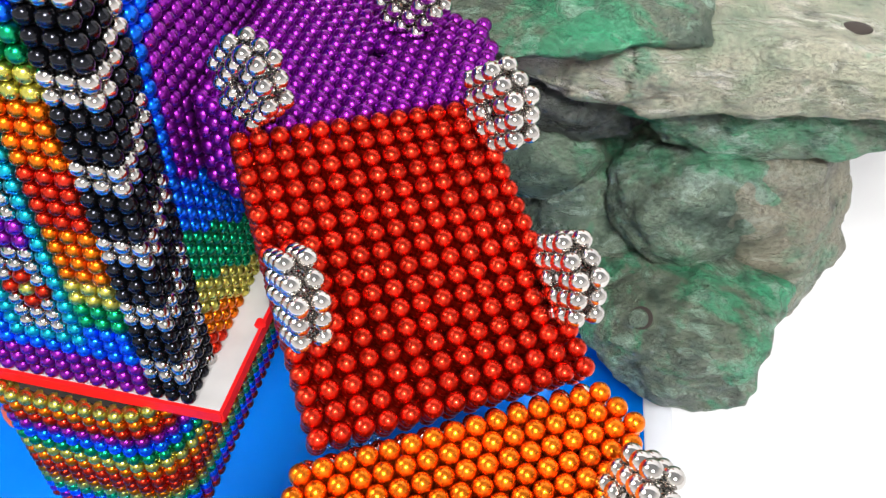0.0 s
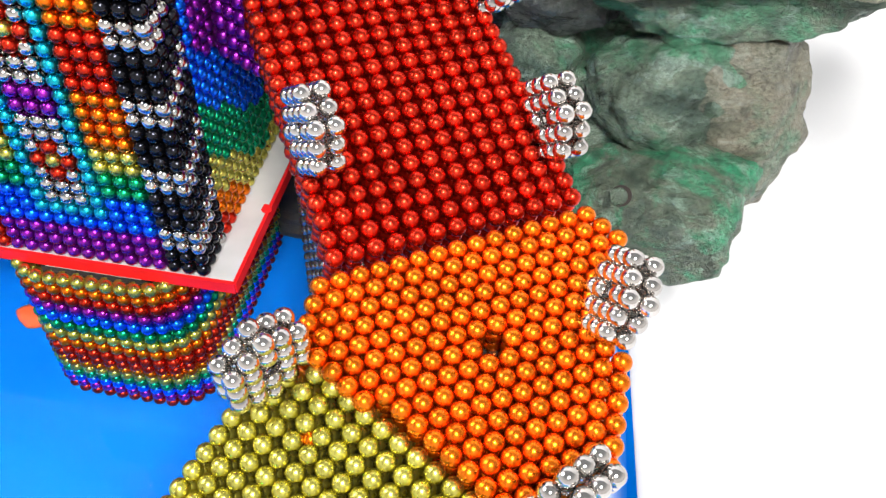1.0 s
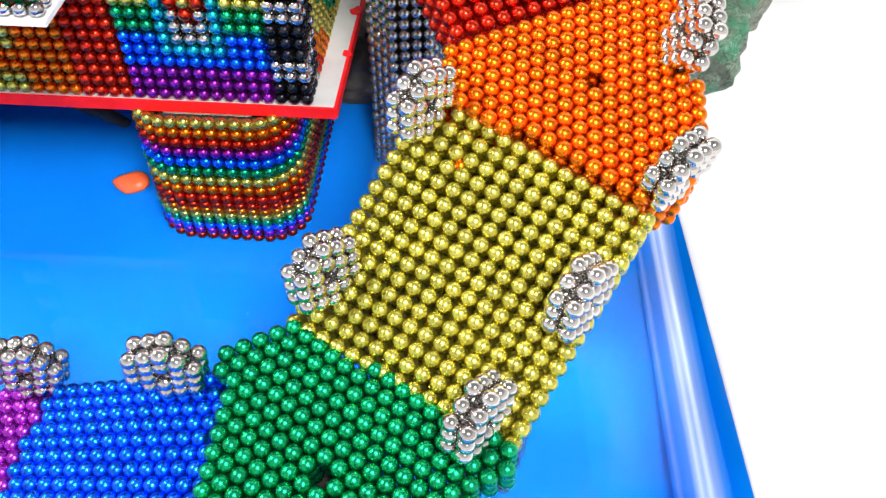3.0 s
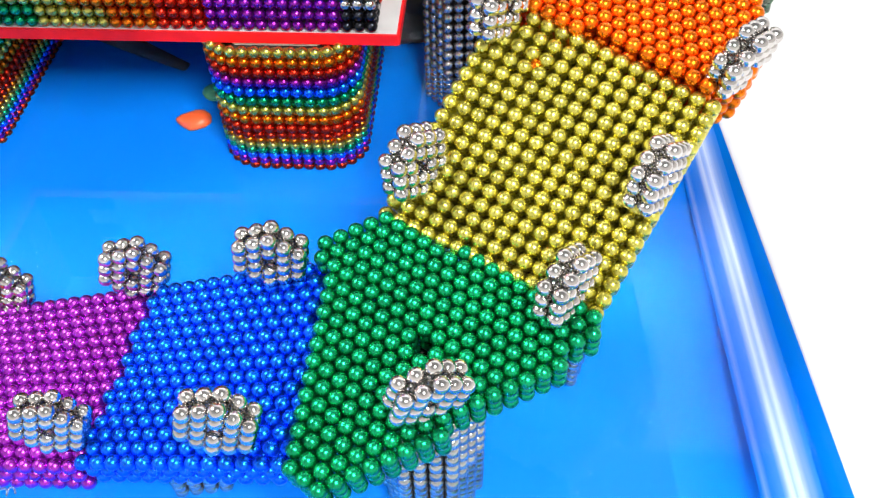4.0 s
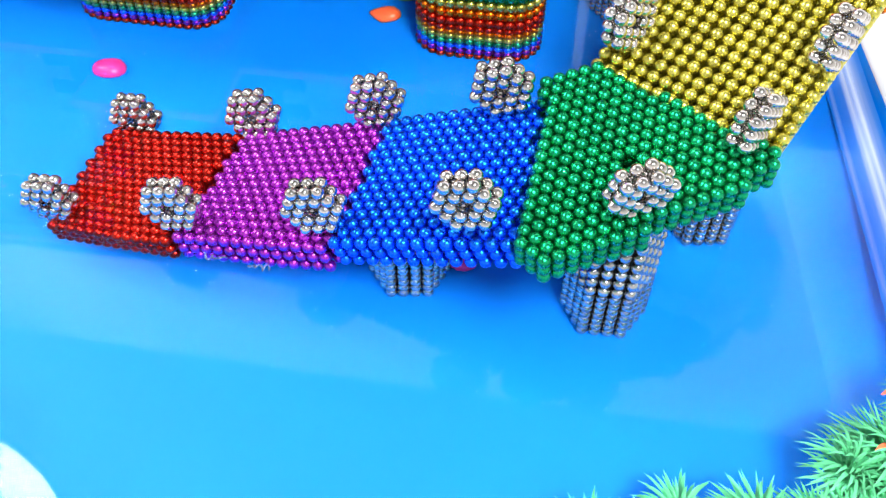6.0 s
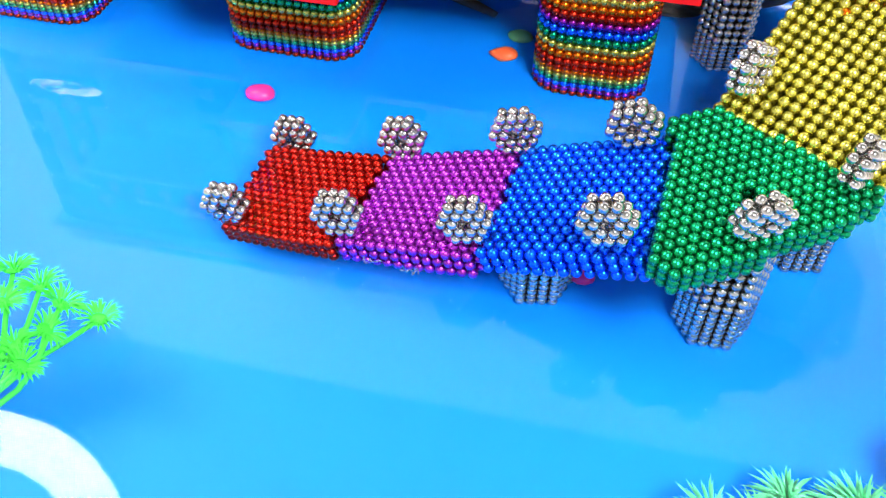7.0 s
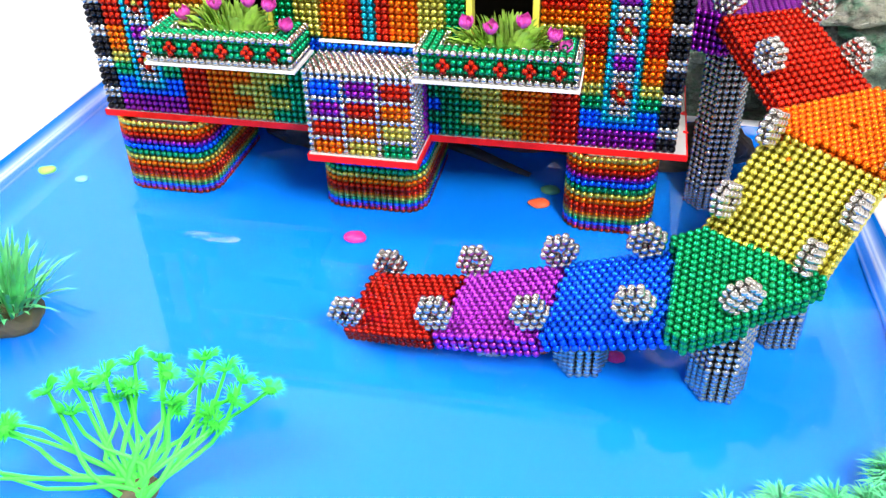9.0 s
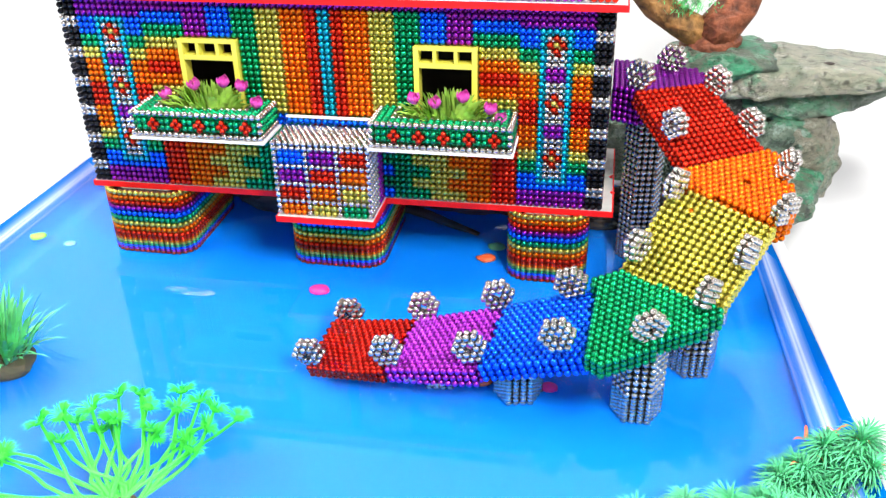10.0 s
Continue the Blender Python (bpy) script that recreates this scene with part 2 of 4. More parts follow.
def joined_balls(name, points, parent, sub=2):
    """Many balls in one mesh: points are (x, y, z, colour)."""
    if not points:
        return None
    v, f = SPHERE[sub]
    pos = np.array([p[:3] for p in points], dtype=np.float32)
    origin = np.array(parent.matrix_basis.translation, dtype=np.float32)
    verts = (pos - origin)[:, None, :] + v[None]
    faces = f[None] + (np.arange(len(pos), dtype=np.int32) * len(v))[:, None, None]
    index = np.repeat(np.array([ORDER.index(p[3]) for p in points]), len(f))
    me = mesh_from(name, verts.reshape(-1, 3), faces.reshape(-1, 3), [BALL[c] for c in ORDER], index)
    ob = new(name, me)
    ob.parent = parent
    return tagged(ob, kind="stuff")


def box_bm(x0, y0, z0, x1, y1, z1, bevel=0.0):
    bm = bmesh.new()
    bmesh.ops.create_cube(bm, size=1, matrix=Matrix.Translation(((x0 + x1) / 2, (y0 + y1) / 2, (z0 + z1) / 2))
                          @ Matrix.Diagonal((x1 - x0, y1 - y0, z1 - z0, 1)))
    if bevel:
        bmesh.ops.bevel(bm, geom=bm.edges[:], offset=bevel, segments=2, affect="EDGES")
    return bm


def prism_bm(poly, z0, z1):
    bm = bmesh.new()
    low = [bm.verts.new((x, y, z0)) for x, y in poly]
    top = [bm.verts.new((x, y, z1)) for x, y in poly]
    bm.faces.new(top)
    bm.faces.new(low[::-1])
    for i in range(len(poly)):
        j = (i + 1) % len(poly)
        bm.faces.new((low[i], low[j], top[j], top[i]))
    bmesh.ops.recalc_face_normals(bm, faces=bm.faces[:])
    return bm


def lump_bm(pieces, sub=4, rough=0.25, scale=14.0):
    """Weathered lumps grown into one mesh: each piece is centre and radii."""
    bm = bmesh.new()
    for c, r in pieces:
        made = bmesh.ops.create_icosphere(bm, subdivisions=sub, radius=1)["verts"]
        for v in made:
            d = v.co.copy()
            big = noise.noise(Vector((d.x * r[0], d.y * r[1], d.z * r[2])) * scale * 1.3 + Vector(c) * 31)
            cut = noise.cell(Vector((d.x * r[0], d.y * r[1], d.z * r[2])) * scale * 3.2 + Vector(c) * 17) - 0.5
            small = noise.noise(Vector((d.x * r[0], d.y * r[1], d.z * r[2])) * scale * 7 + Vector(c) * 13)
            k = 1 + rough * (1.1 * big + 0.22 * cut + 0.3 * small)
            v.co = Vector(c) + Vector((d.x * r[0], d.y * r[1], d.z * r[2])) * k
    return bm


def tube_bm(paths, r0, r1, sides=6):
    """Tapered round stems along lists of points."""
    bm = bmesh.new()
    for pts in paths:
        rings, n = [], len(pts)
        for i, p in enumerate(pts):
            p = Vector(p)
            a, b = Vector(pts[max(0, i - 1)]), Vector(pts[min(n - 1, i + 1)])
            q = (b - a).to_track_quat("Z", "Y")
            r = r0 + (r1 - r0) * i / (n - 1)
            rings.append([bm.verts.new(p + q @ Vector((r * math.cos(2 * math.pi * k / sides), r * math.sin(2 * math.pi * k / sides), 0)))
                          for k in range(sides)])
        for i in range(n - 1):
            for k in range(sides):
                j = (k + 1) % sides
                bm.faces.new((rings[i][k], rings[i][j], rings[i + 1][j], rings[i + 1][k]))
        bm.faces.new(rings[0][::-1])
        bm.faces.new(rings[-1])
    return bm


def blade(bm, base, tip, width, bend=(0, 0, 0), n=4):
    """One leaf blade: a tapering, folded strip from base to tip."""
    base, tip, bend = Vector(base), Vector(tip), Vector(bend)
    side = (tip - base).cross(Vector((0.3, 0.2, 1))).normalized()
    up = side.cross(tip - base).normalized()
    prev = None
    for i in range(n + 1):
        s = i / n
        c = base.lerp(tip, s) + bend * (4 * s * (1 - s))
        w = width * (0.35 + 1.3 * s) * (1 - s) ** 0.6 if s < 1 else width * 0.05
        cur = [bm.verts.new(c - side * w + up * w * 0.35), bm.verts.new(c), bm.verts.new(c + side * w + up * w * 0.35)]
        if prev:
            bm.faces.new((prev[0], prev[1], cur[1], cur[0]))
            bm.faces.new((prev[1], prev[2], cur[2], cur[1]))
        prev = cur


# ---- the setting: table, backdrop, basin, water ----
WATER = 0.030
FLOOR = -0.005      # tray floor under the water
H = 0.079          # top of the house's base board
BX0, BX1, BY0, BY1 = -0.315, 0.366, -0.42, 0.142


def sheet(name, verts, faces, mat, label, category):
    me = bpy.data.meshes.new(name)
    me.from_pydata(verts, [], faces)
    me.materials.append(mat)
    me.polygons.foreach_set("use_smooth", [True] * len(me.polygons))
    return tagged(new(name, me), label, category, kind="structure")


def backdrop_sheet():
    """White table sheet that sweeps up behind into the backdrop."""
    prof = [(-1.5, -0.009), (0.22, -0.009)]
    prof += [(0.22 + 0.12 * math.sin(a), 0.111 - 0.12 * math.cos(a)) for a in np.linspace(0.1, math.pi / 2, 12)]
    prof += [(0.36, 0.95)]
    verts, faces = [], []
    for y, z in prof:
        verts += [(-1.4, y, z), (1.4, y, z)]
    for i in range(len(prof) - 1):
        faces.append((2 * i, 2 * i + 1, 2 * i + 3, 2 * i + 2))
    return sheet("backdrop", verts, faces, M_TABLE, "white paper sweep under and behind the model", "backdrop")


backdrop_sheet()


def rim_x(x, y):
    """The basin's right edge runs slightly outward towards the front."""
    return x - 0.07 * y if x > 0.1 else x


def basin():
    """Blue lined tray: a flat floor, rounded foot, low leaning walls."""
    prof = [(0.044, FLOOR), (0.037, FLOOR + 0.0005), (0.032, FLOOR + 0.0018), (0.0275, FLOOR + 0.0042), (0.0235, 0.0025), (0.012, 0.018), (0.0, 0.036)]
    verts, faces = [], []
    n = 24

    def ring(inset, z):
        pts = []
        for a, b in (((BX0, BY0), (BX1, BY0)), ((BX1, BY0), (BX1, BY1)), ((BX1, BY1), (BX0, BY1)), ((BX0, BY1), (BX0, BY0))):
            for i in range(n):
                s = i / n
                x, y = a[0] + (b[0] - a[0]) * s, a[1] + (b[1] - a[1]) * s
                x = min(max(x, BX0 + inset), BX1 - inset)
                y = min(max(y, BY0 + inset), BY1 - inset)
                pts.append((rim_x(x, y), y, z))
        return pts

    rings = [ring(i, z) for i, z in prof]
    k = len(rings[0])
    for r in rings:
        verts += r
    for i in range(len(rings) - 1):
        for j in range(k):
            m = (j + 1) % k
            faces.append((i * k + j, i * k + m, (i + 1) * k + m, (i + 1) * k + j))
    sheet("wall_tray", verts, faces, M_WALL, "glossy blue film on the tray's low walls", "tray wall")
    floor = sheet("floor", verts[:k], [tuple(range(k))], M_BLUE, "blue film lining the shallow tray under water", "tray floor")
    rv, rf = [], []
    for inset, z in ((0.0, 0.036), (-0.0005, 0.0372), (-0.0095, 0.0372), (-0.0105, 0.036), (-0.0105, -0.009)):
        pts = []
        for x, y, _ in ring(0, 0):
            sx = 1 if x > BX1 - 0.04 and x >= rim_x(BX1, y) - 1e-6 else (-1 if x <= BX0 + 1e-6 else 0)
            sy = -1 if y <= BY0 + 1e-6 else (1 if y >= BY1 - 1e-6 else 0)
            pts.append((x - sx * inset, y - sy * inset, z))
        rv += pts
    for i in range(4):
        for j in range(k):
            m = (j + 1) % k
            rf.append((i * k + j, i * k + m, (i + 1) * k + m, (i + 1) * k + j))
    sheet("trim", rv, rf, M_RIM, "white plastic rim round the blue tray", "tray rim")
    return floor


basin()
def glare_film():
    m, n, l, p = nodes_of("glare_film")
    co, xyz, mp, tex = n.new("ShaderNodeTexCoord"), n.new("ShaderNodeSeparateXYZ"), n.new("ShaderNodeMapping"), n.new("ShaderNodeTexNoise")
    l.new(co.outputs["Object"], xyz.inputs[0])
    l.new(co.outputs["Object"], mp.inputs["Vector"])
    mp.inputs["Scale"].default_value = (420, 9, 420)
    l.new(mp.outputs[0], tex.inputs["Vector"])
    tex.inputs["Scale"].default_value, tex.inputs["Detail"].default_value = 1.0, 4
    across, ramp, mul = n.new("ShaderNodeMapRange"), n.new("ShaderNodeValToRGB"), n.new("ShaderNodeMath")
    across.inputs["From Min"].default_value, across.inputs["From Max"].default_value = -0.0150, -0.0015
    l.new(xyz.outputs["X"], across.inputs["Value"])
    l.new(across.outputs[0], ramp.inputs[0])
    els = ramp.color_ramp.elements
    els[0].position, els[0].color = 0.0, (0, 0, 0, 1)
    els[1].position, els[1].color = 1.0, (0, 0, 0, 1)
    # pale bands across the strip: the film's glare put into its colour
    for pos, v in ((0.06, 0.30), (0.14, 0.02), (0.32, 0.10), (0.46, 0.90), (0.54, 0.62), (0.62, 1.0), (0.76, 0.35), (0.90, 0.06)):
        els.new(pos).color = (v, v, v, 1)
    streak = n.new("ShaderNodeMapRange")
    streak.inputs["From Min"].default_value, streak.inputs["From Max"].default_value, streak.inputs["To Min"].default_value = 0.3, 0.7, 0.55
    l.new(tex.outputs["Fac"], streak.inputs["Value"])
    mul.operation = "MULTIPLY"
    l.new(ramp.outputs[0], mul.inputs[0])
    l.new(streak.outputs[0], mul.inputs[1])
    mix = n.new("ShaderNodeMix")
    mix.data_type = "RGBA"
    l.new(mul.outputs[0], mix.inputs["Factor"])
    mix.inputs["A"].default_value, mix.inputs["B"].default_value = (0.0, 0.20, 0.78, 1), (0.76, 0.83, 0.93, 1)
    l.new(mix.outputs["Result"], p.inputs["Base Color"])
    p.inputs["Roughness"].default_value = 0.25
    return m


M_GLARE = glare_film()


def wall_glare(side):
    """Low hump of film along a side wall, its glare painted in as pale streaks, palest on the crest."""
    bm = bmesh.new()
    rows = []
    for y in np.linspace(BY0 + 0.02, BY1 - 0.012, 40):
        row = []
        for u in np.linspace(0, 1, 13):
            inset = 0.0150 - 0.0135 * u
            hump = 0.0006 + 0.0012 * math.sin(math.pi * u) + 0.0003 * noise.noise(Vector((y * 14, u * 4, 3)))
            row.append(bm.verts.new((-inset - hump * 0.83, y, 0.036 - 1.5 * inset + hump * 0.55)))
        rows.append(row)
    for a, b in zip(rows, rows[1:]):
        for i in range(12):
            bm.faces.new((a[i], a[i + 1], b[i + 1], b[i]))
    ob = part("trim", bm, M_GLARE, None, "", True)
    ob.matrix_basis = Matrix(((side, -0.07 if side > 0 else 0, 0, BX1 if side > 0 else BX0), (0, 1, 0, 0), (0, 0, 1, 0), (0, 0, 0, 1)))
    return tagged(ob, "strip of blue film with painted glare along the tray wall", "film fold", kind="structure")


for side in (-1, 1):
    wall_glare(side)
surf = sheet("water", [(rim_x(x, y), y, WATER) for x, y in ((BX0 + 0.0015, BY0), (BX1 - 0.0015, BY0), (BX1 - 0.0015, BY1), (BX0 + 0.0015, BY1))],
             [(0, 1, 2, 3)], M_WATER, "clear still water filling the tray", "water")
surf.visible_shadow = False

# ---- the house ----
COLS, ROWS_N = 88, 32
SIDE = "PPPBBBGGYYOOOORRRROOOOYYGGBBBPPP"
WHEEL_ROWS = ["SRS", "RYR", "SRS"]
MOTIF = WHEEL_ROWS + ["SSS"] * 2 + ["PPP"] * 2 + ["SSS"] * 2 + WHEEL_ROWS + ["SSS"] * 2 + ["PPP"] * 2 + ["SSS"] * 2 + WHEEL_ROWS + ["SSS"] * 2
INNER = "PPBBGGYYOORROOYYBBGGYY"


def front_colour(c, r):
    """Colour of the ball in column c and row r (from the top) of the front wall."""
    k = min(c, 87 - c)
    if k < 3:
        return "K" if r % 5 < 3 else "S"
    if k < 14:
        j = k - 3
        if r < 3 or r > 28:
            return "P"
        if r == 28:
            return "B"
        if 3 <= j <= 7:
            if r in (3, 27) or j in (3, 7):
                return "C"
            return MOTIF[r - 4][j - 4]
        return SIDE[r]
    if r >= 18 and not (41 <= k):
        s, odd = k - 14, (31 - r) // 2 % 2 == 0
        for width, col in ((4, "R"), (4, "O"), (6, "Y"), (6, "G"), (3, "B")) if odd else ((4, "R"), (7, "O"), (6, "Y"), (6, "G")):
            if s < width:
                return col
            s -= width
        return "G"
    if k < 21:
        return INNER[r] if r < len(INNER) else "B"
    if r == 0:
        return "P"
    for width, col in ((4, "P"), (4, "B"), (4, "G"), (4, "Y"), (4, "O"), (2, "R"), (1, "C")):
        if k - 21 < width:
            return col
        k -= width
    return "C"


def side_colour(col, r):
    """Colour on the side walls: striped corner, then nested chevrons."""
    if col < 3:
        return "K" if (r + col) % 5 < 3 else "S"
    rise = abs(r - 13) - 0.75 * (min(col, 23 - col) - 3.4)
    if col == 3 and rise < 8:
        return "B"
    for lim, c in ((3.9, "P"), (8.0, "B"), (12.0, "G"), (14.6, "Y"), (17.0, "O")):
        if rise < lim:
            return c
    return "R"


def in_window(c, r):
    k = min(c, 87 - c)
    return 20 <= k <= 29 and 6 <= r <= 22


def house():
    h = thing("house", "model house covered in coloured magnet balls on rainbow striped legs", "model house")
    zrow = lambda r: H + (ROWS_N - 1 - r) * D + RAD
    near, rest = [], []
    for r in range(ROWS_N):
        for c in range(COLS):
            if in_window(c, r):
                continue
            p = (-0.22 + (c + 0.5) * D, 0.0, zrow(r), front_colour(c, r))
            (near if c >= 74 and r >= 11 else rest).append(p)
    wall = thing("front_wall", "", "")
    wall.parent = h
    for p in near:
        bead(p[:3], p[3], wall)
    joined_balls("mosaic", rest, wall)
    under = [(-0.22 + (c + 1) * D, 0.0033, zrow(r) - RAD, front_colour(c, r)) for r in range(ROWS_N - 1) for c in range(COLS - 1)
             if not any(in_window(c + i, r + j) for i in (0, 1) for j in (0, 1))]
    joined_balls("under_mosaic", under, wall)
    side = thing("side_wall", "", "")
    side.parent = h
    pts = [(sx * 0.2175, (i + 1) * D, zrow(r), side_colour(i, r)) for sx in (1, -1) for i in range(24) for r in range(ROWS_N)]
    joined_balls("side_mosaic", pts, side)
    # dark sheets added just behind the balls for shaded gaps, with the window openings left free
    zs, ze = H, H + ROWS_N * D
    w0, w1 = H + (ROWS_N - 23) * D, H + (ROWS_N - 6) * D
    for x0, x1, a, b in ((-0.2145, -0.12, zs, ze), (-0.07, 0.07, zs, ze), (0.12, 0.2145, zs, ze), (-0.12, -0.07, zs, w0), (-0.12, -0.07, w1, ze),
                         (0.07, 0.12, zs, w0), (0.07, 0.12, w1, ze)):
        part("backing", box_bm(x0, 0.002, a, x1, 0.004, b), M_DARK, h)
    for sx in (-1, 1):
        part("backing", box_bm(sx * 0.2145 - 0.001, 0.0045, zs, sx * 0.2145 + 0.001, 0.122, ze), M_DARK, h)
    part("back_wall", box_bm(-0.2155, 0.1225, zs, 0.2155, 0.1245, ze), M_DARK, h)
    # base board with its red edge
    poly = [(-0.2215, -0.0012), (-0.0368, -0.0012), (-0.0368, -0.0455), (0.0425, -0.0455), (0.0425, -0.0012), (0.2275, -0.0012), (0.2285, 0.129), (-0.2235, 0.129)]
    part("base_board", prism_bm(poly, H - 0.004, H), M_BOARD_SHADED, h, "white foam board with a painted edge")
    edge_of(h, poly, H - 0.0050, H - 0.0003)
    for x, y, size in ((0.2278, 0.034, 0.0020), (0.2272, 0.066, 0.0026)):
        part("paint_smear", lump_bm([((x, y, H + 0.0001), (size, size * 1.5, 0.0005))], 2, 0.35, 300), M_TAPE, h, "red paint smear on the board")
    roof = [(-0.226, -0.009), (0.2265, -0.009), (0.2265, 0.132), (-0.226, 0.132)]
    part("upper_board", prism_bm(roof, ze + 0.0005, ze + 0.0045), M_WHITE, h)
    edge_of(h, roof, ze, ze + 0.005)
    up = []
    for r in range(3):
        for c in range(COLS):
            k = min(c, 87 - c)
            col = "R" if k < 4 else "S" if k == 4 else "P" if k < 14 else "S" if k == 14 else "B" if k < 24 else "C" if k < 27 else "G" if k < 34 else "R"
            up.append((-0.22 + (c + 0.5) * D, -0.003, ze + 0.005 + RAD + r * D, col))
        for i in range(25):
            up += [(sx * 0.2175, 0.002 + i * D, ze + 0.005 + RAD + r * D, "R" if i < 4 else "P") for sx in (-1, 1)]
    joined_balls("upper_storey", up, h)
    part("upper_lid", box_bm(-0.215, 0.002, ze + 0.019, 0.215, 0.125, ze + 0.021), M_WHITE, h)
    for sx in (-1, 1):
        window(h, sx)
    for x0, x1, y0 in ((-0.2130, -0.1375, -0.0095), (-0.043, 0.036, -0.0070), (0.1455, 0.2085, -0.0065)):
        leg(h, x0, x1, y0)
    return h


def edge_of(h, poly, z0, z1):
    """Red tape round a board, one strip an edge."""
    n = len(poly)
    for i in range(n):
        (x0, y0), (x1, y1) = poly[i], poly[(i + 1) % n]
        d = Vector((x1 - x0, y1 - y0, 0))
        out = Vector((d.y, -d.x, 0)).normalized() * 0.0012
        d = d.normalized() * 0.0006
        bm = prism_bm([(x0 - d.x, y0 - d.y), (x0 + out.x - d.x, y0 + out.y - d.y), (x1 + out.x + d.x, y1 + out.y + d.y), (x1 + d.x, y1 + d.y)], z0, z1)
        part("edge_tape", bm, M_TAPE, h, "red painted edge")


def window(h, sx):
    x0, x1 = (0.0705, 0.1195) if sx > 0 else (-0.1195, -0.0705)
    top, bot = H + (ROWS_N - 6) * D - 0.0005, H + 0.046
    w = thing("window", "", "")
    w.parent = h
    f = 0.0042
    y0, y1 = -0.0055, 0.006
    part("frame", box_bm(x0, y0, bot, x0 + f, y1, top, 0.0004), M_FRAME, w, "yellow plastic window frame")
    part("frame", box_bm(x1 - f, y0, bot, x1, y1, top, 0.0004), M_FRAME, w, "yellow plastic window frame")
    part("frame", box_bm(x0 + f, y0, top - 0.003, x1 - f, y1, top, 0.0004), M_FRAME, w, "yellow plastic window frame")
    part("transom", box_bm(x0 + f, y0, top - 0.0165, x1 - f, y1, top - 0.0125, 0.0004), M_FRAME, w, "yellow plastic bar")
    for i in (1, 2):
        x = x0 + (x1 - x0) * i / 3
        part("mullion", box_bm(x - 0.0014, y0, top - 0.0125, x + 0.0014, y1, top - 0.003, 0.0003), M_FRAME, w, "yellow plastic bar")
    part("frame", box_bm(x0 + f, y0, bot, x1 - f, y1, bot + f, 0.0004), M_FRAME, w, "yellow plastic window frame")


LEG_ROWS = "YORPBGYORROYGBPR"


def leg(h, x0, x1, y0=-0.006, y1=0.098, rad=0.016):
    g = thing("leg", "", "")
    g.parent = h
    near, rest = [], []
    cx = []
    per = [((x0 + rad, y0), (x1 - rad, y0)), (x1 - rad, y0 + rad, -90), ((x1, y0 + rad), (x1, y1 - rad)), (x1 - rad, y1 - rad, 0),
           ((x1 - rad, y1), (x0 + rad, y1)), (x0 + rad, y1 - rad, 90), ((x0, y1 - rad), (x0, y0 + rad)), (x0 + rad, y0 + rad, 180)]
    for s in per:
        if len(s) == 2:
            cx += [(s[0][0] + (s[1][0] - s[0][0]) * i / 60, s[0][1] + (s[1][1] - s[0][1]) * i / 60) for i in range(60)]
        else:
            cx += [(s[0] + rad * math.cos(radians(s[2] + a * 3)), s[1] + rad * math.sin(radians(s[2] + a * 3))) for a in range(30)]
    cum = [0.0]
    for a, b in zip(cx, cx[1:] + cx[:1]):
        cum.append(cum[-1] + math.dist(a, b))
    n = int(cum[-1] / D)
    for row, col in enumerate(LEG_ROWS):
        z = H - 0.004 - RAD - row * D
        for i in range(n):
            s = (i + 0.5) / n * cum[-1]
            j = max(0, int(np.searchsorted(cum, s)) - 1)
            a, b = cx[j], cx[(j + 1) % len(cx)]
            u = (s - cum[j]) / max(1e-9, cum[j + 1] - cum[j])
            p = (a[0] + (b[0] - a[0]) * u, a[1] + (b[1] - a[1]) * u, z, col)
            (near if p[1] < y0 + 0.012 and len(near) < 290 else rest).append(p)
            d = math.dist(a, b)
            tx, ty = (b[0] - a[0]) / d, (b[1] - a[1]) / d
            if row < len(LEG_ROWS) - 1:
                rest.append((p[0] + tx * RAD - ty * 0.0031, p[1] + ty * RAD + tx * 0.0031, z - RAD, col))
    for p in near:
        bead(p[:3], p[3], g)
    joined_balls("ball_sheet", rest, g)
    inner = [(x0 + 0.003 + (x1 - x0 - 0.006) * a, y0 + 0.003 + (y1 - y0 - 0.006) * b) for a, b in
             ((0.2, 0), (0.8, 0), (1, 0.13), (1, 0.87), (0.8, 1), (0.2, 1), (0, 0.87), (0, 0.13))]
    # added dark core gives the gaps between the leg's balls their shade
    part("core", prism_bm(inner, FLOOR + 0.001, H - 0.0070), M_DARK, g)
    card = [(px, max(py, -0.0015)) for px, py in inner]
    part("cap", prism_bm(card, H - 0.0065, H - 0.0050), M_WHITE, g, "white card on top of the leg")


house()


def hex_sheet(x0, x1, y0, y1, z, col):
    """A flat close-packed sheet of balls."""
    pts, r, y = [], 0, y0
    while y <= y1 + 1e-6:
        x = x0 + (RAD if r % 2 else 0)
        while x <= x1 + 1e-6:
            pts.append((x, y, z, col))
            x += D
        y += ROW
        r += 1
    return pts


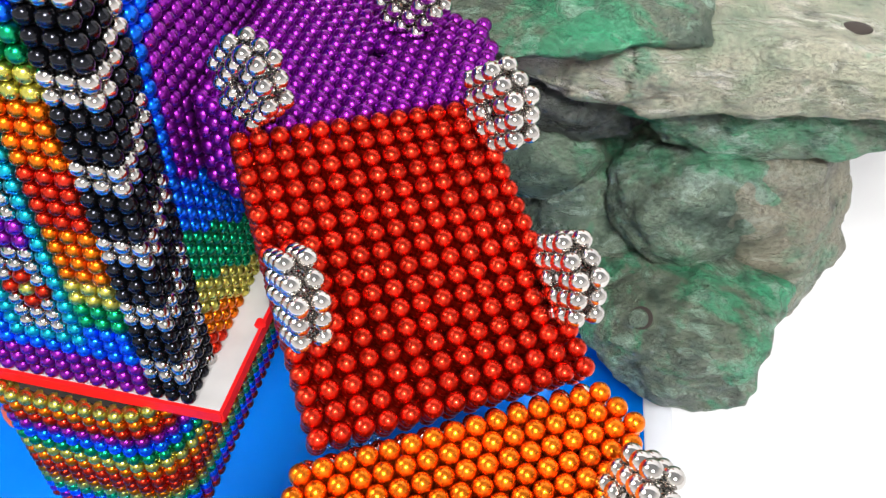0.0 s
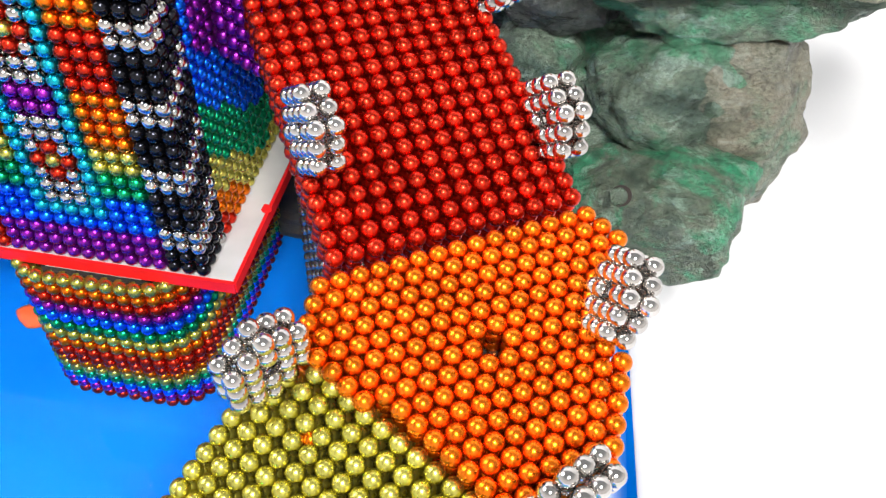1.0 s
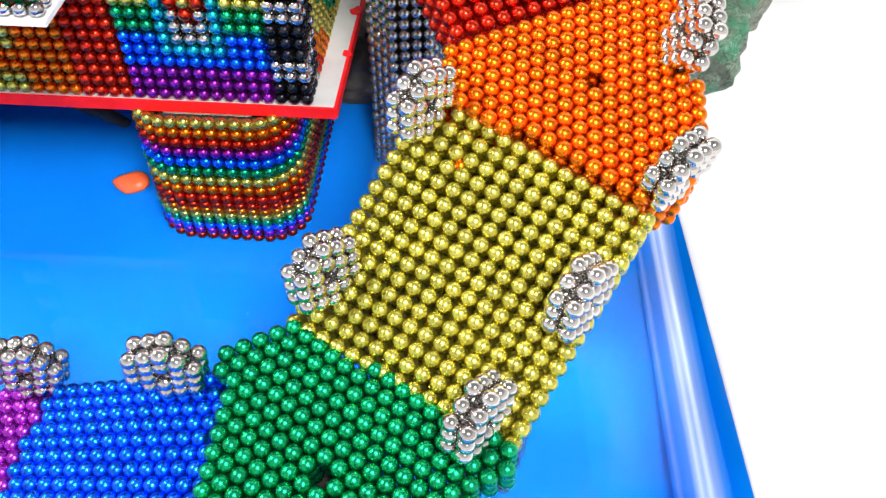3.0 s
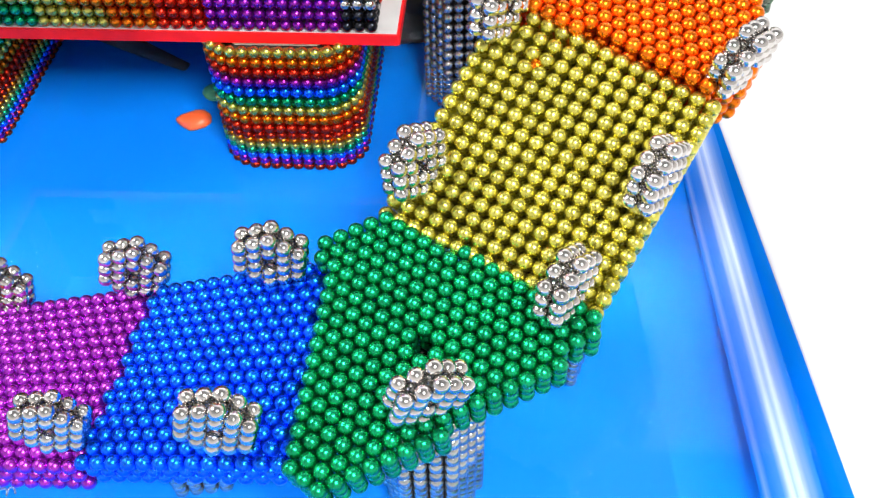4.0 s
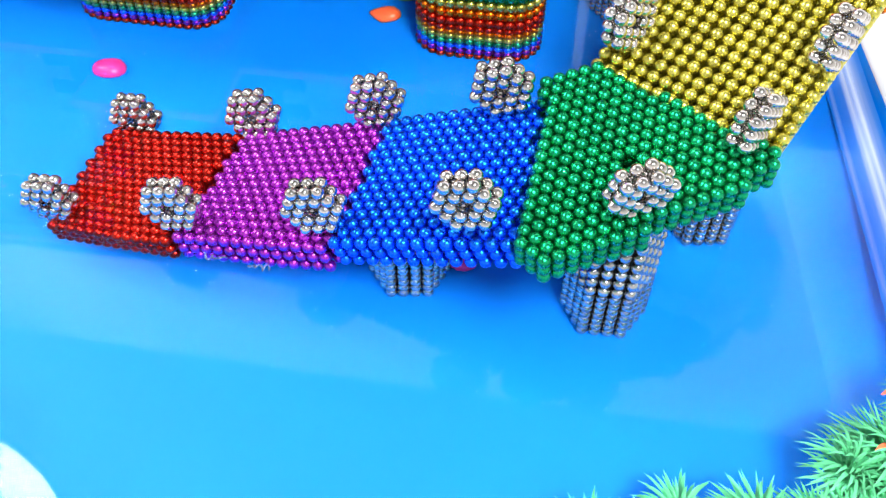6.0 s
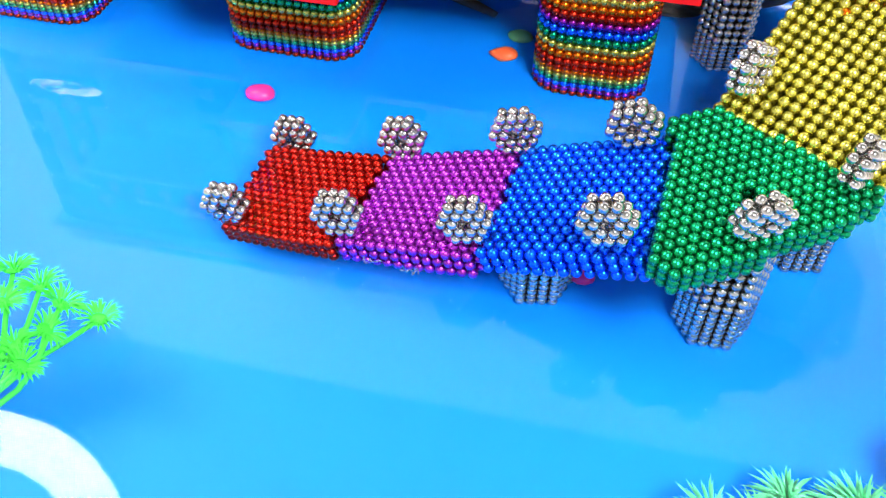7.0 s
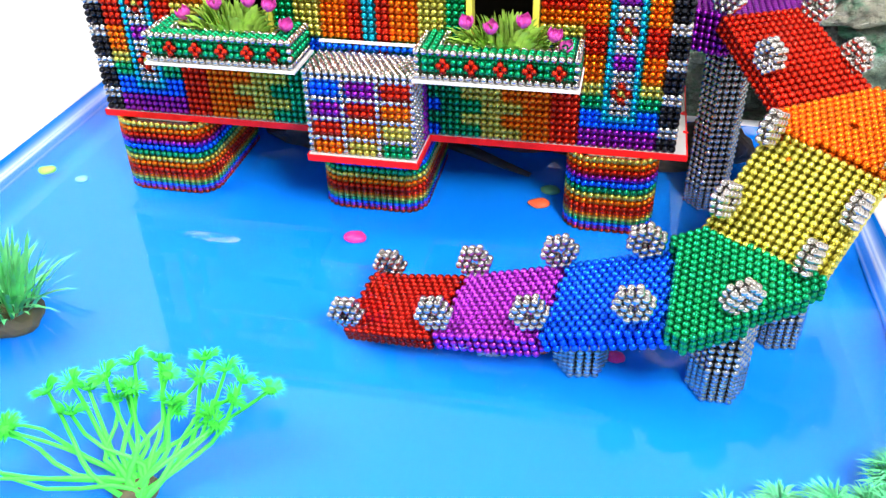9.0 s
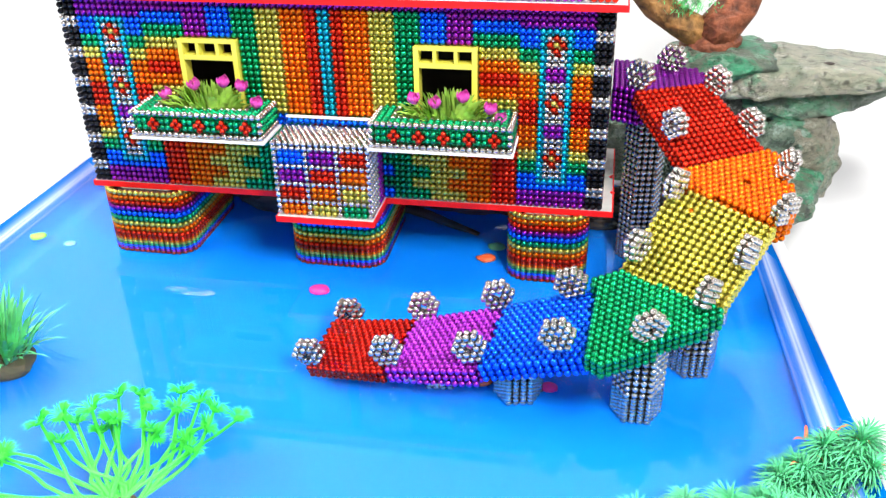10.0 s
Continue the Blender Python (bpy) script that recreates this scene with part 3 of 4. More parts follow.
def porch_box():
    """Closed box built onto the front, with a silver grid."""
    b = thing("porch_box", "silver ball box with coloured panels on the house front", "box")
    grid = ["BPR", "PRO", "ROY", "OYG"]
    for r in range(12):
        for c in range(16):
            col = "S" if r % 3 == 0 or c % 5 == 0 else grid[(r - 1) // 3][(c - 1) // 5]
            bead((-0.0348 + c * D, -0.0415, H + 0.0575 - r * D), col, b, 2)
    rest = [(-0.0323 + c * D, -0.0384, H + 0.055 - r * D, "S" if r % 3 == 0 and c % 5 == 0 else grid[max(0, (r - 1)) // 3][max(0, c - 1) // 5]) for r in range(11) for c in range(15)]
    for sx in (-1, 1):
        for i in range(1, 9):
            for r in range(12):
                rest.append((0.0027 + sx * 0.0375, -0.0415 + i * D * 0.93, H + 0.0575 - r * D, "S" if i < 6 else "P"))
    joined_balls("side_sheet", rest, b)
    joined_balls("lid_sheet", hex_sheet(-0.0348, 0.0402, -0.0415, -0.006, H + 0.0615, "S"), b)
    # dark box added behind the panels to shade their gaps
    part("core", box_bm(-0.0325, -0.0392, H + 0.0005, 0.0379, -0.004, H + 0.0585), M_DARK, b)
    part("ledge", box_bm(-0.0355, -0.0062, H + 0.0688, 0.0405, -0.0026, H + 0.0700), M_WHITE, b, "white card strip")
    joined_balls("ledge_row", [(-0.0330 + i * D, -0.0062, H + 0.0662, "B") for i in range(15)], b)
    return b


porch_box()


def flower_box(x0):
    """Planter of balls on a white card, with tulips."""
    b = thing("flower_box", "green and silver ball planter with red diamonds on the house front", "planter", "planters")
    z0 = 0.1405
    n = 22
    for c in range(n):
        x = x0 + RAD + c * D
        bead((x, -0.0415, z0 + RAD), "S", b)
        bead((x, -0.0415, z0 + 3.35 * D + RAD), "S", b)
    for c in (0, n - 1):
        for r in (1.1, 2.2):
            bead((x0 + RAD + c * D, -0.0415, z0 + r * D + RAD), "S", b)
    x = x0 + 1.5 * D
    step = (n - 3.0) / 5 * D
    for i in range(5):
        for dx in (0.0, 1.0):
            for r in (1.1, 2.1):
                if i == 0 or dx < 1.6:
                    bead((x + dx * D * 0.95 + RAD * 0.2, -0.0415, z0 + r * D + RAD), "G", b)
        cx = x + 2.35 * D + RAD * 0.4
        for dx, r in ((-0.55, 1.6), (0.55, 1.6), (0, 0.95), (0, 2.25)):
            bead((cx + dx * D, -0.0425, z0 + r * D + RAD), "R", b)
        x += step
    for r in (1.1, 2.1):
        bead((x + RAD * 0.2, -0.0415, z0 + r * D + RAD), "G", b)
    rest = [(x0 + RAD + c * D + dx, -0.0375, z0 + r * D + RAD, "G") for c in range(1, n - 1) for dx in (0, RAD) for r in (0.6, 1.1, 1.6, 2.1, 2.7)]
    for c in (0, n - 1):
        for i in range(1, 8):
            for r in range(4):
                rest.append((x0 + RAD + c * D, -0.0415 + i * D, z0 + RAD + r * D * 1.1, "S" if r in (0, 3) else "G"))
    top = z0 + 3.35 * D + RAD
    for w, col in ((1, "G"), (2, "G"), (3, "S")):
        for i in range(n - 2 * w):
            rest.append((x0 + RAD + (w + i) * D, -0.0415 + w * ROW, top, col))
        for i in range(w, 8):
            for c in (w, n - 1 - w):
                rest.append((x0 + RAD + c * D * 1.0, -0.0415 + i * D, top + 0.0003, col))
    joined_balls("rim_sheet", rest, b)
    part("card", box_bm(x0 - 0.0005, -0.0445, z0 - 0.0019, x0 + n * D + 0.0005, -0.0035, z0 - 0.0002), M_WHITE, b, "white card base")
    part("core", box_bm(x0 + 0.0045, -0.0395, z0, x0 + n * D - 0.0045, -0.004, z0 + 0.009), M_SOIL, b)
    return b


def tulips(x0, seed, flowers):
    rnd = random.Random(seed)
    t = thing("tulip_plant", "plastic plant with fleshy green leaves and pink tulips in the planter", "plant", "tulip plants")
    base = Vector((x0 + 0.057, -0.021, 0.1497))
    bm = bmesh.new()
    for i in range(190):
        a = rnd.uniform(0, 2 * math.pi)
        rr = rnd.uniform(0.0, 1.0) ** 0.7
        p = base + Vector((math.cos(a) * rr * 0.022, math.sin(a) * rr * 0.008, 0))
        tip = base + Vector((math.cos(a) * rr * 0.043 + rnd.gauss(0, 0.003), math.sin(a) * rr * 0.018, rnd.uniform(0.024, 0.034) - 0.019 * rr ** 2))
        blade(bm, p, tip, rnd.uniform(0.0030, 0.0044), (0, 0, 0.004), 5)
    part("leaves", bm, M_LEAF, t, "fleshy light green leaves", True)
    for dx, dz in flowers:
        bm = bmesh.new()
        c = base + Vector((dx, -0.004 + rnd.uniform(-0.004, 0.003), dz))
        lean = Vector((dx * 9, -0.25, 1)).normalized().to_track_quat("Z", "Y")
        for turn, grow in [(2.094 * i + dx * 60, 1.0) for i in range(3)] + [(2.094 * i + 1.05 + dx * 60, 0.84) for i in range(3)]:
            rows = []
            for iu in range(7):
                u = iu / 6
                wide = 0.0052 * grow * math.sin(math.pi * (0.10 + 0.62 * u))
                spread = 0.98 * (1 - 0.85 * u ** 3)
                rows.append([bm.verts.new(c + lean @ Vector((math.cos(turn + spread * v) * wide, math.sin(turn + spread * v) * wide,
                                                             0.0098 * grow * u - 0.0012 * u * v * v))) for v in (-1, -0.5, 0, 0.5, 1)])
            for ra, rb in zip(rows, rows[1:]):
                for i in range(4):
                    bm.faces.new((ra[i], ra[i + 1], rb[i + 1], rb[i]))
        part("tulip", bm, M_PINK, t, "pink plastic tulip", True)
        part("stem", tube_bm([[base + Vector((dx * 0.5, 0, 0)), base + Vector((dx * 0.9, 0, dz * 0.6)), c + Vector((0, 0, 0.001))]], 0.0007, 0.0006, 5), M_LEAF, t, "", True)
    return t


for k, x0 in enumerate((-0.1515, 0.0415)):
    flower_box(x0)
    tulips(x0, 5 + k, (((-0.006, 0.0245), (0.017, 0.027), (0.031, 0.0245), (-0.031, 0.0155), (0.043, 0.013)),
                       ((-0.0225, 0.022), (-0.007, 0.0195), (0.013, 0.024), (0.0325, 0.016), (0.040, 0.007)))[k])

# ---- the winding road of ball plates ----
UP = 0.0


def V(x, y, z):
    return Vector((x, y, z + UP))


def inside(p, poly):
    hit = False
    for (x0, y0), (x1, y1) in zip(poly, poly[1:] + poly[:1]):
        if (y0 > p[1]) != (y1 > p[1]) and p[0] < (x1 - x0) * (p[1] - y0) / (y1 - y0) + x0:
            hit = not hit
    return hit


ROAD = thing("road", "winding ramp road of coloured magnet ball plates over the water", "model road")


def lay(name, label, tops, normal, col, layers=3, odd=(), filler=()):
    g = thing(name, "", "")
    g.parent = ROAD
    tagged(g, label)
    g.location = (0, 0, 0)
    strays = {} if filler else {min(range(len(tops)), key=lambda i: math.dist(tops[i][:2], (x, y))): c for x, y, c in odd}
    for i, p in enumerate(tops):
        bead(p, strays.get(i, col), g, 3)
    rest = [(*(Vector(p) - normal * D * k), col) for k in range(1, layers) for p in tops]
    for x, y, c in odd:
        if filler:
            bead(min(filler, key=lambda p: math.dist(p[:2], (x, y))) - normal * D * 0.45, c, g, 3)
    rest += [(*(Vector(p) - normal * D * 1.8), col) for p in filler]
    joined_balls("under_layer", rest, g)
    return g


def quad_plate(name, label, tl, tr, br, bl, nx, ny, col, missing=(), layers=3, odd=()):
    """A square-packed plate between four corner balls."""
    tops = [tl.lerp(tr, i / (nx - 1)).lerp(bl.lerp(br, i / (nx - 1)), j / (ny - 1)) for j in range(ny) for i in range(nx) if (i, j) not in missing]
    normal = (tr - tl).cross(tl - bl).normalized()
    if normal.z < 0:
        normal = -normal
    fill = [tl.lerp(tr, (i + 0.5) / (nx - 1)).lerp(bl.lerp(br, (i + 0.5) / (nx - 1)), (j + 0.5) / (ny - 1)) for j in range(ny - 1) for i in range(nx - 1)
            if (i, j) not in missing]
    return lay(name, label, tops, normal, col, layers, odd, fill)


def brick_plate(name, label, tl, tr, br, bl, nx, ny, col, layers=3):
    """A close-packed plate between four corners: every other row is shifted by half a ball."""
    tops, along = [], (tr - tl).normalized()
    lean = (bl - tl).dot(along) / D / (ny - 1)
    for j in range(ny):
        a, b = tl.lerp(bl, j / (ny - 1)), tr.lerp(br, j / (ny - 1))
        half = 0.5 * (j % 2)
        shift = round(lean * j - half) + half - lean * j
        tops += [a.lerp(b, (i + shift) / (nx - 1)) for i in range(nx)]
    normal = (tr - tl).cross(tl - bl).normalized()
    if normal.z < 0:
        normal = -normal
    return lay(name, label, tops, normal, col, layers)


def hex_plate(name, label, poly, origin, along, zfun, col, hole=None, layers=3, odd=()):
    """A close-packed plate cut to a many-sided outline."""
    a = Vector((along[0], along[1])).normalized()
    b = Vector((-a.y, a.x))
    tops = []
    for j in range(-22, 23):
        for i in range(-22, 23):
            p = Vector(origin) + a * (i + 0.5 * (j % 2)) * D * 0.985 + b * j * ROW * 0.985
            if inside(p, poly) and not (hole and (p - Vector(hole)).length < 0.0026):
                tops.append(Vector((p.x, p.y, zfun(p.x, p.y) + UP)))
    e = 0.01
    n = Vector((zfun(0, 0) - zfun(e, 0), zfun(0, 0) - zfun(0, e), e)).normalized()
    return lay(name, label, tops, n, col, layers, odd)


hex_plate("corner_plate", "purple ball plate joined to the house", [(0.2215, 0.030), (0.2385, 0.0205), (0.2945, 0.0515), (0.299, 0.062), (0.288, 0.090), (0.2215, 0.112)],
          (0.2405, 0.0235), (0.0525, 0.0295), lambda x, y: 0.1705 - 0.03 * (y - 0.02), "P", (0.262, 0.067), 6)
quad_plate("ramp_plate", "red ball plate", V(.240, .018, .171), V(.293, .0465, .170), V(.331, -.0075, .141), V(.2755, -.039, .139), 13, 16, "R")
hex_plate("corner_plate", "orange ball plate", [(0.270, -0.0452), (0.3335, -0.0125), (0.3445, -0.0155), (0.3475, -0.057), (0.3455, -0.084), (0.331, -0.0945), (0.272, -0.063)],
          (0.3168, -0.0538), (0.0603, 0.0325), lambda x, y: 0.1365 + 0.24 * (y + 0.045) - 0.06 * (x - 0.31), "O", (0.3168, -0.0538), 5)
quad_plate("ramp_plate", "gold ball plate", V(.2693, -.0624, .1318), V(.3305, -.0945, .119), V(.2965, -.147, .0865), V(.2345, -.1145, .091), 15, 16, "Y",
           ((0, 0), (0, 1), (1, 0)), 3, ((0.2812, -0.0785, "O"),))
hex_plate("corner_plate", "green ball plate", [(0.2165, -0.124), (0.2345, -0.1155), (0.2965, -0.147), (0.2965, -0.157), (0.2245, -0.2005), (0.2125, -0.192)],
          (0.248, -0.157), (0.006, 0.066), lambda x, y: 0.083 + 0.23 * (y + 0.155) + 0.06 * (x - 0.25), "G", (0.248, -0.157))
brick_plate("ramp_plate", "blue ball plate", V(.159, -.122, .059), V(.2155, -.1275, .080), V(.211, -.187, .067), V(.1475, -.179, .048), 13, 15, "B")
brick_plate("ramp_plate", "violet ball plate", V(.095, -.118, .039), V(.153, -.1205, .056), V(.142, -.178, .043), V(.084, -.1755, .036), 13, 15, "V")
brick_plate("ramp_plate", "dark red ball plate dipping into the water", V(.029, -.112, .0265), V(.0885, -.1175, .037), V(.0765, -.1765, .034), V(.023, -.168, .0215), 13, 15, "D")


glue = thing("glue_thread", "clear glossy curls of glue under the violet plate", "glue")
for cx, cz in ((0.0995, 0.0335), (0.1165, 0.0310)):
    curl = [(cx - 0.004 + 0.008 * i / 20, -0.1812 + 0.0012 * math.sin(i * 0.9 + cx * 90), cz + 0.0013 * math.cos(i * 0.75)) for i in range(21)]
    part("thread", tube_bm([curl], 0.00042, 0.00034, 6), M_GLUE, glue, "", True)


seam = thing("seam_row", "", "")
seam.parent = ROAD
tagged(seam, "silver balls showing in the seam below the red plate")
for i in range(13):
    p = Vector((0.2740, -0.0435, 0.1325)).lerp(Vector((0.3315, -0.0105, 0.1345)), i / 12)
    bead(p, "S", seam)


def film_scrap():
    """Crinkled scrap of clear film floating on the water."""
    m, n, l, p = nodes_of("clear_film")
    p.inputs["Base Color"].default_value = (0.85, 0.86, 0.92, 1)
    p.inputs["Roughness"].default_value = 0.25
    co, tex, r = n.new("ShaderNodeTexCoord"), n.new("ShaderNodeTexNoise"), n.new("ShaderNodeMapRange")
    tex.inputs["Scale"].default_value, tex.inputs["Detail"].default_value = 90, 7
    l.new(co.outputs["Object"], tex.inputs["Vector"])
    r.inputs["From Min"].default_value, r.inputs["From Max"].default_value, r.inputs["To Max"].default_value = 0.40, 0.75, 0.32
    l.new(tex.outputs["Fac"], r.inputs["Value"])
    l.new(r.outputs[0], p.inputs["Alpha"])
    t = thing("film_scrap", "crinkled scrap of clear plastic film floating on the water", "plastic scrap", at=(-0.099, -0.0925, WATER))
    bm = bmesh.new()
    rows = []
    for i in range(15):
        u = i / 14
        half = 0.0055 * math.sin(math.pi * (0.08 + 0.84 * u)) ** 0.6 * (1 + 0.35 * noise.noise(Vector((u * 9, 2, 0))))
        rows.append([bm.verts.new((-0.0215 + 0.043 * u, half * v - 0.002 * u + 0.001, 0.0007 + 0.0005 * noise.noise(Vector((u * 14, v * 3, 5))))) for v in (-1, -0.4, 0.2, 0.7, 1)])
    for a, b in zip(rows, rows[1:]):
        for j in range(4):
            bm.faces.new((a[j], b[j], b[j + 1], a[j + 1]))
    part("film", bm, m, t, "", True)
    return t


film_scrap()


def wheel_template():
    w = thing("wheel_ornament", "six-sided silver ball wheel standing on the road edge", "ornament", "wheels along the road")
    for k in (-0.5, 0.5):
        for q in range(-2, 3):
            for r in range(-2, 3):
                if max(abs(q), abs(r), abs(q + r)) > 2 or (q, r) == (0, 0):
                    continue
                bead((k * D, (q + r / 2) * D, r * ROW), "S", w, 3)
    return w


# place, turn round the upright, roll along the road's slope, lean
WHEELS = [
    (0.241, 0.027, 0.183, 60, 10, 4), (0.268, 0.079, 0.181, 70, 6, 0), (0.3005, 0.041, 0.176, 46, 18, 2), (0.2666, -0.019, 0.162, 36.5, 24.6, 4),
    (0.3238, 0.0066, 0.1553, 33, 18, 4), (0.3441, -0.0425, 0.1443, 4, 16, 22), (0.3375, -0.0869, 0.1312, -43, 46, 15), (0.2676, -0.071, 0.138, -35, 35, 5.6),
    (0.2434, -0.110, 0.109, -38, 33, -1), (0.312, -0.119, 0.1145, -34, 28, 3), (0.2875, -0.1455, 0.0972, -34, 28, 2.6), (0.251, -0.1766, 0.089, -65.5, 19, 12.7),
    (0.2009, -0.1294, 0.0877, -91, 22, 6), (0.1954, -0.183, 0.0815, -92, 15, 1), (0.1505, -0.1185, 0.0665, -88, 14, 0), (0.1383, -0.172, 0.0585, -89, 12, -1),
    (0.096, -0.114, 0.0485, -94, 14, -3), (0.081, -0.170, 0.048, -92, 12, -1), (0.0365, -0.106, 0.0325, -96, 8, 0), (0.0222, -0.161, 0.032, -95, 8, -3)]
first = wheel_template()
for i, (x, y, z, turn, roll, lean) in enumerate(WHEELS):
    m = pose(x, y, z, roll, lean, turn)
    if i == 0:
        first.matrix_basis = m
    else:
        copy_thing(first, m)


def pillar(x, y, top, turn=0, size=3, col="S"):
    """Hexagonal tube of silver ball strings standing on the tray floor."""
    g = thing("pillar", "hollow six-sided pillar of %s magnet balls standing in the water" % ("dark grey" if col == "N" else "silver"), "pillar", "road pillars", at=(x, y, 0))
    cols = []
    for q in range(-size, size + 1):
        for r in range(-size, size + 1):
            if max(abs(q), abs(r), abs(q + r)) == size:
                cols.append(((q + r / 2) * D, r * ROW))
    c, s = math.cos(radians(turn)), math.sin(radians(turn))
    near, rest, z = [], [], FLOOR + RAD
    while z < top - RAD:
        for px, py in cols:
            p = (x + px * c - py * s, y + px * s + py * c, z, col)
            (near if p[1] < y and len(near) < 160 else rest).append(p)
        z += D
    for p in near:
        bead(p[:3], col, g)
    joined_balls("ball_string", rest, g)
    wide = (size * D - RAD) * 0.97
    core = [(wide * math.cos(radians(turn + 60 * k)), wide * math.sin(radians(turn + 60 * k))) for k in range(6)]
    # dark prism added inside the hollow tube to blacken its gaps
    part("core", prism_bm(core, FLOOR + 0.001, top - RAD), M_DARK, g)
    return g


for x, y, top, turn in ((0.2515, 0.050, 0.157, 10), (0.306, -0.040, 0.126, 20), (0.2495, -0.160, 0.070, 0), (0.289, -0.106, 0.094, 10), (0.1695, -0.153, 0.046, 10),
                        (0.114, -0.145, 0.030, 5)):
    pillar(x, y, top, turn, 3, "N" if y > -0.05 else "T")

# ---- rocks, wood, tree ----
def boulder_bm(pieces, sub=5, seed=4, square=2.0, planes_n=16, rough=1.0):
    """Broken stone: each piece a ball cut flat by random planes, with worn edges and a rough skin."""
    rnd = random.Random(seed)
    bm = bmesh.new()
    for c, r, turn in pieces:
        planes = []
        for _ in range(planes_n):
            n = Vector((rnd.gauss(0, 1), rnd.gauss(0, 1), rnd.gauss(0, 1))).normalized()
            planes.append((n, rnd.uniform(0.72, 0.98) + 0.12 * (square - 2)))
        rot = Euler([radians(a) for a in turn]).to_matrix()
        for v in bmesh.ops.create_icosphere(bm, subdivisions=sub, radius=1)["verts"]:
            d = v.co.normalized()
            k = 1.06 * (abs(d.x) ** square + abs(d.y) ** square + abs(d.z) ** square) ** (-1 / square)
            worn = k ** -34
            for n, lim in planes:
                dn = d.dot(n)
                if dn > 0.05:
                    worn += (dn / lim) ** 34
            k = worn ** (-1 / 34)
            p = Vector((d.x * r[0], d.y * r[1], d.z * r[2]))
            q = p + Vector(c) * 9
            k *= 1 + rough * (0.10 * noise.noise(q * 30) + 0.075 * noise.noise(q * 75) + 0.04 * noise.noise(q * 190) + 0.018 * noise.noise(q * 430))
            k *= 1 - 0.055 * rough * abs(noise.noise(Vector((q.x * 14 + q.z * 20, q.y * 26, q.z * 60))))
            chip, edge = noise.voronoi(q * 62)[0][:2]
            k *= 1 + rough * (0.07 * min(0.6, edge - chip) - 0.05 * chip)
            v.co = Vector(c) + rot @ (p * k)
    return bm


rock = thing("rock", "green and grey weathered ornamental rock with a jutting ledge", "rock")
for name, c, r, turn, mat, seed, square in (
        ("boulder", (0.335, 0.205, 0.070), (0.080, 0.045, 0.085), (0, 0, 10), M_ROCK, 3, 2.0),
        ("boulder", (0.262, 0.192, 0.068), (0.070, 0.038, 0.078), (0, 0, -8), M_ROCK, 4, 2.0),
        ("boulder", (0.330, 0.150, 0.0860), (0.034, 0.026, 0.058), (0, 0, -6), M_ROCK, 21, 2.4),
        ("boulder", (0.336, 0.116, 0.0660), (0.036, 0.028, 0.034), (0, 0, 12), M_ROCK, 24, 2.3),
        ("wedge", (0.319, 0.122, 0.1330), (0.026, 0.022, 0.0165), (8, 14, -24), M_SLATEY, 51, 2.4),
        ("wedge", (0.313, 0.118, 0.1050), (0.017, 0.020, 0.0190), (0, 28, -10), M_ROCK, 54, 2.4),
        ("ledge", (0.396, 0.131, 0.1610), (0.100, 0.040, 0.0128), (0, -1.0, 2), M_PALE, 5, 4.4),
        ("ledge", (0.318, 0.131, 0.1640), (0.057, 0.046, 0.0175), (0, 2, 6), M_MOSS, 6, 2.8),
        ("overhang", (0.386, 0.142, 0.1380), (0.062, 0.041, 0.0150), (0, -5, 3), M_ROCK, 7, 3.8),
        ("boulder", (0.3910, 0.120, 0.0880), (0.0260, 0.032, 0.0400), (0, -2, 22), M_PALE2, 18, 2.7),
        ("boulder", (0.3700, 0.122, 0.1020), (0.0350, 0.036, 0.0270), (4, 6, 8), M_ROCK, 9, 3.0),
        ("boulder", (0.3705, 0.087, 0.0640), (0.0390, 0.034, 0.0245), (0, -5, -8), M_MOSS, 10, 2.6)):
    bm = boulder_bm([(c, r, turn)], 6 if r[2] < 0.06 else 5, seed, square)
    if mat is M_PALE:
        for v in bm.verts:
            v.co.z = c[2] - 0.001 + (v.co.z - c[2]) * (1.45 - 0.85 * min(1.1, max(0, (v.co.x - 0.32) / 0.13)))
    tree_of = BVHTree.FromBMesh(bm)
    if mat is M_PALE:
        pit = tree_of.ray_cast(Vector((0.396, 0.110, 0.3)), Vector((0, 0, -1)))[0]
    part(name, bm, mat, rock)
# a small drilled hole on the lowest boulder's brow, its shade a dark disc on the stone
spot, normal = tree_of.ray_cast(Vector((0.322, -0.160, 0.299)), Vector((0.0324, 0.2376, -0.2311)))[:2]
face = normal.to_track_quat("Z", "Y").to_matrix().to_4x4()
bm = bmesh.new()
bmesh.ops.create_circle(bm, cap_ends=True, segments=20, radius=0.0040, matrix=Matrix.Translation(spot + normal * 0.0012) @ face)
part("drill_hole", bm, M_DARK, rock, "dark disc for the shade in a small drilled hole")
bm = bmesh.new()
bmesh.ops.create_cone(bm, cap_ends=True, segments=18, radius1=0.0034, radius2=0.0030, depth=0.0014, matrix=Matrix.Translation(spot + normal * 0.0018 + Vector((-0.0008, 0, -0.0004))) @ face)
part("plug", bm, M_ROCK, rock)
# flat dark oval laid on the ledge for the shade in a pit
part("pit", lump_bm([((pit.x, pit.y, pit.z), (0.0046, 0.0034, 0.0012))], 3, 0.1, 90), M_DARK, rock, "small dark oval for the shade in a ledge pit", True)

